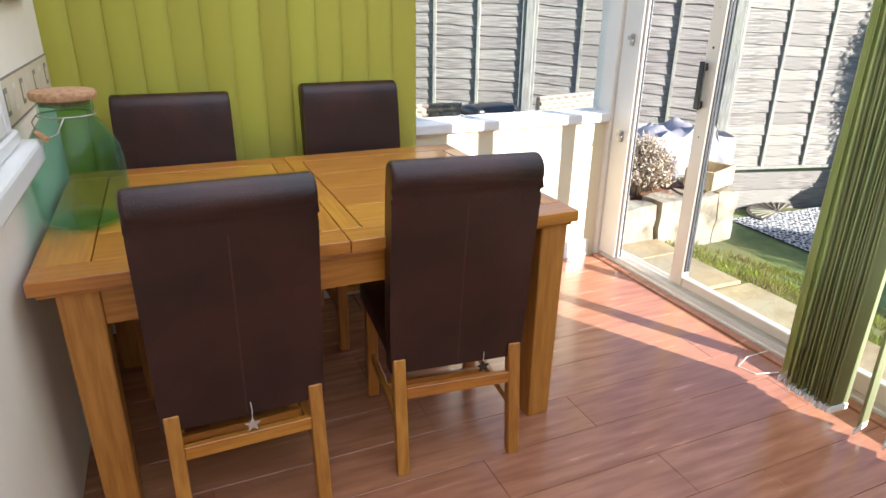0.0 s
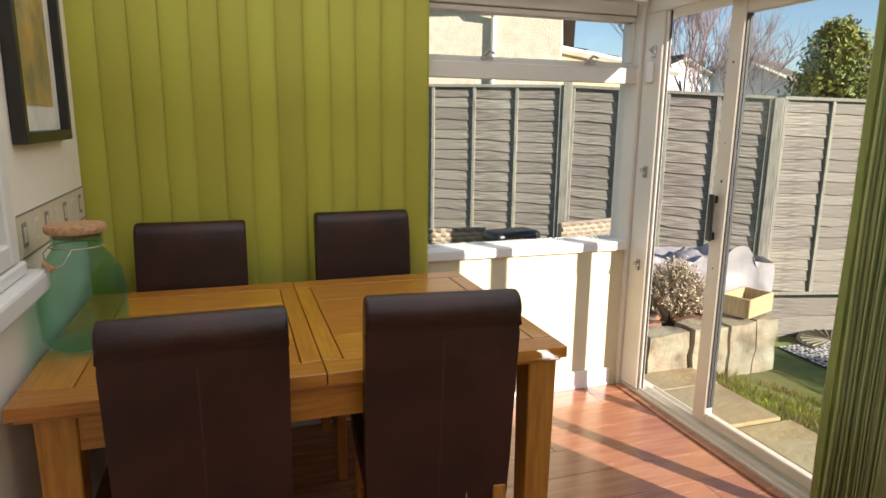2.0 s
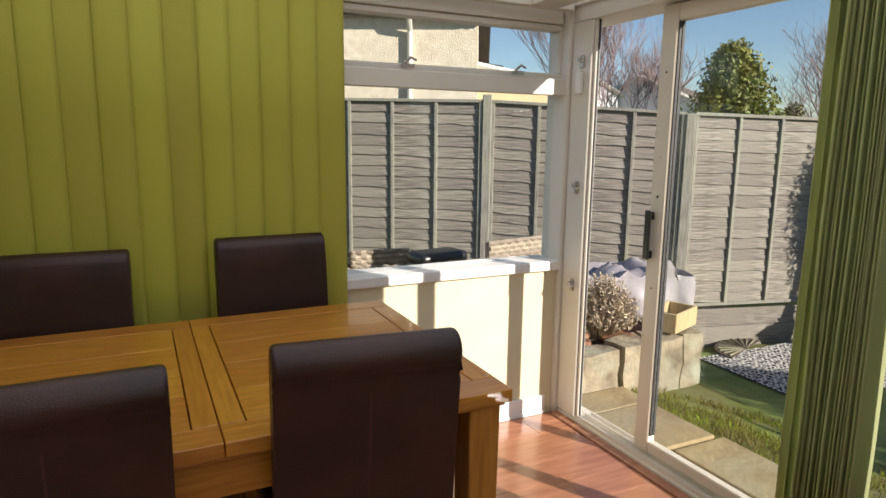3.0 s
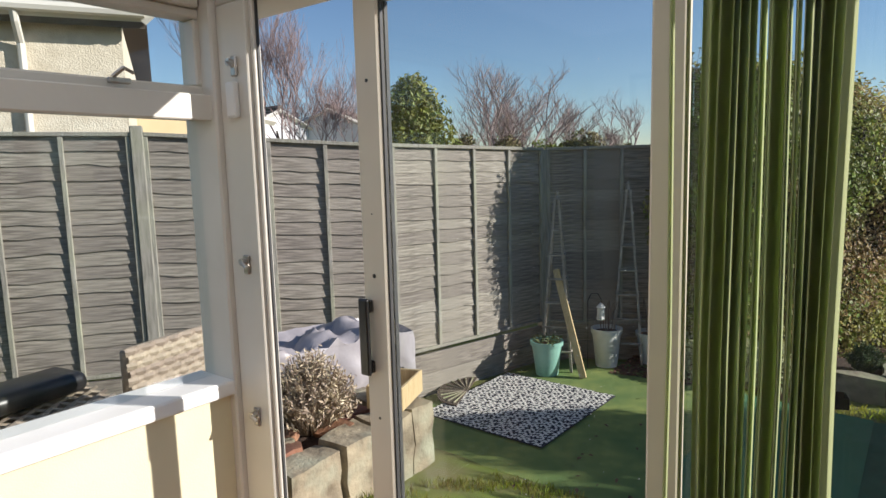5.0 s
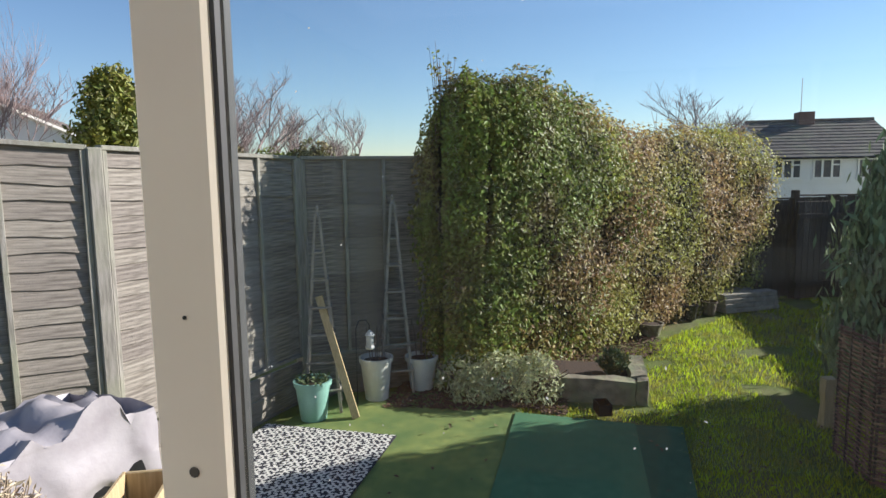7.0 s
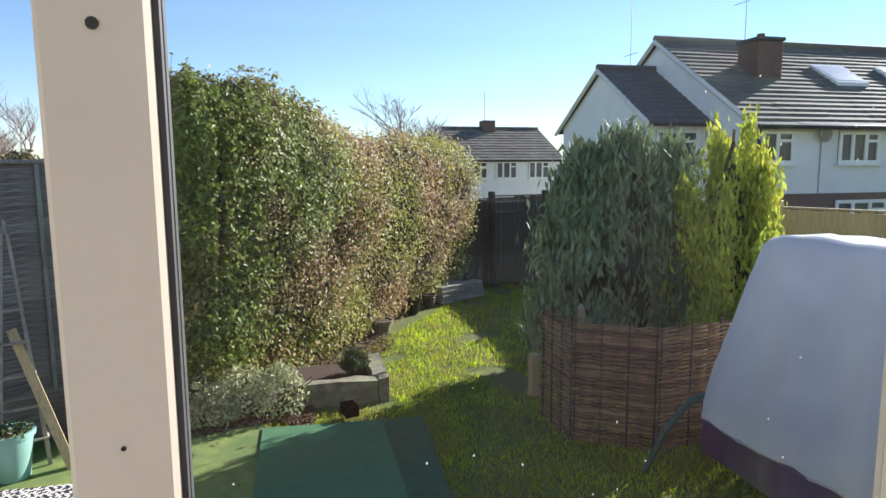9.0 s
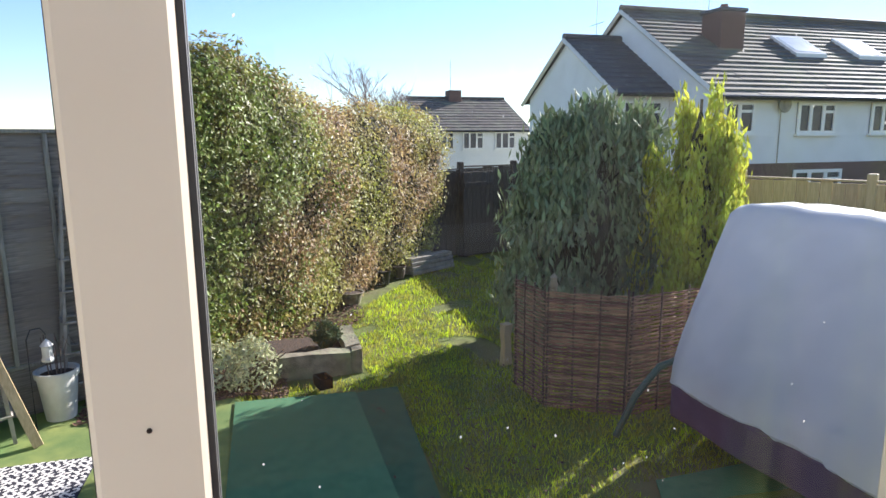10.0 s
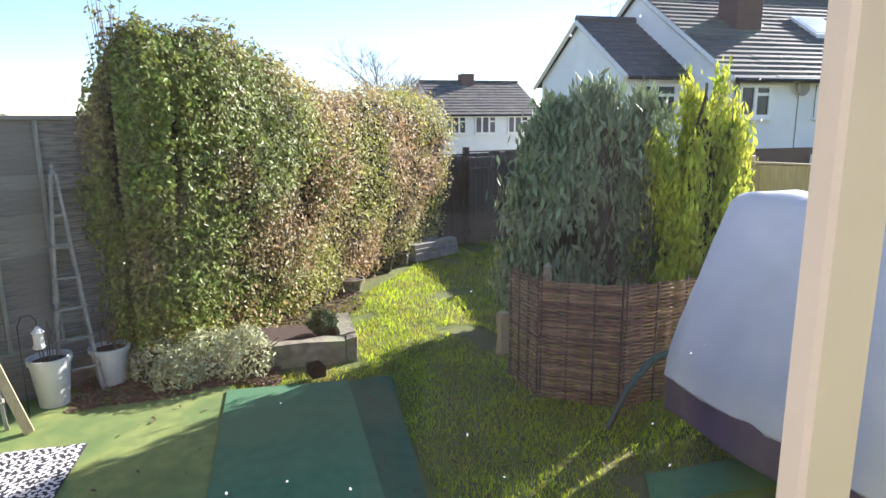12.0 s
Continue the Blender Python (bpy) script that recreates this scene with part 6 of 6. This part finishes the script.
garage = gable_house("tan_outbuilding", 3.6, 8.5, 10.9, 14.4, -1.5, 2.5, 2.85, "tan rendered outbuilding with a low white edged roof", M_TANWALL, M_TILE, 6)
g2 = gable_house("white_gabled_house", 17.0, 22.0, 17.0, 22.5, -2.0, 2.6, 3.8, "white gabled house beyond the fence", M_RENDERWHITE, M_TILE, 9, "far houses")
g2.matrix_basis = Matrix.Translation((19.5, 19.7, 0)) @ Matrix.Rotation(radians(-60), 4, "Z") @ Matrix.Translation((-19.5, -19.7, 0))
g3 = gable_house("brown_roofed_house", 12.5, 18.5, 19.0, 26.0, -2.0, 2.4, 3.7, "house with a red-brown roof beyond the fence", M_RENDERWHITE, M_TILE, 9, "far houses")
ch = part("chimney", B(15.2, 20.4, 3.3, 16.0, 21.2, 4.3), M_BRICK, g3)


# ---- trees beyond the fences ----
def bare_tree(x, y, z, h, seed, label, grp="bare trees", levels=4, spread=0.5, trunk=0.09, forks=4, m=None, upright=0.35):
    t = thing("bare_tree", x, y, z, label, "tree", grp)
    r = random.Random(seed)
    bt, bb = bmesh.new(), bmesh.new()

    def grow(p, d, ln, rad, lev):
        n = 3
        pts = [p.copy()]
        for i in range(n):
            d = (d + Vector((r.gauss(0, 0.13), r.gauss(0, 0.13), 0.10))).normalized()
            p = p + d * ln / n
            pts.append(p.copy())
        tube_path(pts, rad, rad * 0.6, 5 if lev < 2 else 3, bt if lev == 0 else bb)
        if lev < levels:
            for i in range(forks + (1 if lev == 0 else 0)):
                f = 0.35 + 0.65 * (i + r.random()) / (forks + 1)
                k = min(n - 1, int(f * n))
                q = pts[k].lerp(pts[k + 1], f * n - k if f < 1 else 1)
                a = r.uniform(0, 6.283)
                nd = (d + Vector((math.cos(a), math.sin(a), upright)) * spread * r.uniform(0.6, 1.3)).normalized()
                grow(q, nd, ln * r.uniform(0.5, 0.78), rad * 0.56, lev + 1)

    grow(Vector((0, 0, 0)), Vector((0, 0, 1)), h * 0.5, trunk, 0)
    part("trunk", bt, M_BARK, t)
    part("twig_crown", bb, m or M_TWIG, t)
    return t


def polar(az, d, ex=1.6, ey=1.5):
    return ex + d * math.cos(radians(az)), ey + d * math.sin(radians(az))


x, y = polar(49.6, 16.5)
bare_tree(x, y, -1.2, 7.8, 3, "bare birch tree with a haze of fine reddish twigs", levels=5, spread=0.46, trunk=0.05, forks=5, upright=0.45)
for k, (az, d, h) in enumerate(((33.5, 26, 7.6), (28.5, 27, 7.0), (25.0, 30, 6.6), (22.0, 32, 6.0), (46.8, 24, 7.0), (30.8, 29, 6.8))):
    x, y = polar(az, d)
    bare_tree(x, y, -1.5, h, 20 + k, "spreading bare winter tree beyond the fence", levels=5, spread=0.9, trunk=0.10, forks=4, upright=0.2)
x, y = polar(-12.2, 31, 1.8, 2.1)
bare_tree(x, y, -2.2, 7.6, 41, "bare grey winter tree above the hedge", levels=5, spread=0.95, trunk=0.13, forks=4, upright=0.1)
x, y = polar(-8.0, 24, 1.8, 2.1)
bare_tree(x, y, -2.0, 5.6, 42, "thin bare upright saplings behind the hedge", levels=2, spread=0.18, trunk=0.05, forks=6, upright=1.2)


def leafy_mass(name, x, y, z, rx, h, n, m, seed, label, leaf, cone=0.0, grp="evergreens beyond the fence"):
    t = thing(name, x, y, z, label, "tree", grp)
    part("trunk", tube_path([(0, 0, 0), (0.05, 0, h * 0.4), (0, 0, h * 0.85)], 0.14, 0.03, 7), M_BARK, t)
    q = np.random.RandomState(seed)
    pts, nr = [], []
    nb = 110 if cone else 46
    blobs = []
    for i in range(nb):
        tt = q.uniform(0.12, 0.97)
        a = q.uniform(0, 6.283)
        rad = rx * ((1 - tt) * 1.15 if cone else math.sqrt(max(0.05, 1 - (2 * tt - 0.9) ** 2))) * q.uniform(0.45, 1.0)
        blobs.append((rad * math.cos(a), rad * math.sin(a), tt * h, rx * q.uniform(0.16, 0.3) * (0.62 if cone else 1)))
    for bx, by, bz, br in blobs:
        k = n // nb
        d = q.normal(0, 1, (k, 3))
        d /= np.linalg.norm(d, axis=1)[:, None]
        p = np.array((bx, by, bz)) + d * br * q.uniform(0.55, 1.1, k)[:, None]
        pts.append(p)
        nr.append(d)
    leaf_part("crown", np.vstack(pts), np.vstack(nr), leaf, seed + 1, m, t, 0.6, 0.5)
    bm = bmesh.new()
    for bx, by, bz, br in blobs:
        tube_path([(0, 0, max(0.1, bz - 0.5)), (bx * 0.6, by * 0.6, bz - 0.1), (bx, by, bz)], 0.03, 0.01, 4, bm)
    part("limbs", bm, M_BARK, t)
    return t


M_EVER = mat("evergreen_foliage", (0.26, 0.25, 0.04), (0.12, 0.15, 0.035), 1.2, 0.6, island=0.4, trans=0.15)
M_IVY = mat("russet_evergreen_foliage", (0.24, 0.18, 0.09), (0.13, 0.13, 0.055), 1.2, 0.6, island=0.4, trans=0.15)
x, y = polar(39.4, 16.0)
leafy_mass("evergreen_tree", x, y, -1.2, 3.0, 4.95, 17000, M_EVER, 200, "dense yellow-green conical evergreen beyond the fence", 0.075, 1.0)
for k, (az, d, r, h, m) in enumerate(((35.0, 22, 1.3, 4.1, M_IVY), (30.8, 24, 1.3, 3.9, M_IVY), (26.8, 22, 1.4, 3.8, M_EVER), (23.8, 22, 1.3, 4.0, M_IVY), (21.0, 24, 1.4, 3.5, M_IVY), (44.5, 24, 1.4, 4.0, M_IVY))):
    x, y = polar(az, d)
    leafy_mass("evergreen_tree", x, y, -1.4, r, h, 4200, m, 210 + k, "rounded russet-green bush beyond the fence", 0.085)


# ---- floor boards of the room ----
r = random.Random(12)
row = 0
y0 = YS
while y0 < YN - 0.025:
    y1 = min(y0 + 0.192, YN - 0.022)
    x0 = XL
    ln = r.uniform(0.3, 1.26)
    while x0 < XD - 0.08:
        x1 = min(x0 + ln, XD - 0.078)
        part("board", B(x0 + 0.0006, y0 + 0.0006, -0.0115, x1 - 0.0006, y1 - 0.0006, 0.0, 0.0012), M_LAMINATE, floor)
        x0, ln = x1, 1.26
    y0 = y1
    row += 1
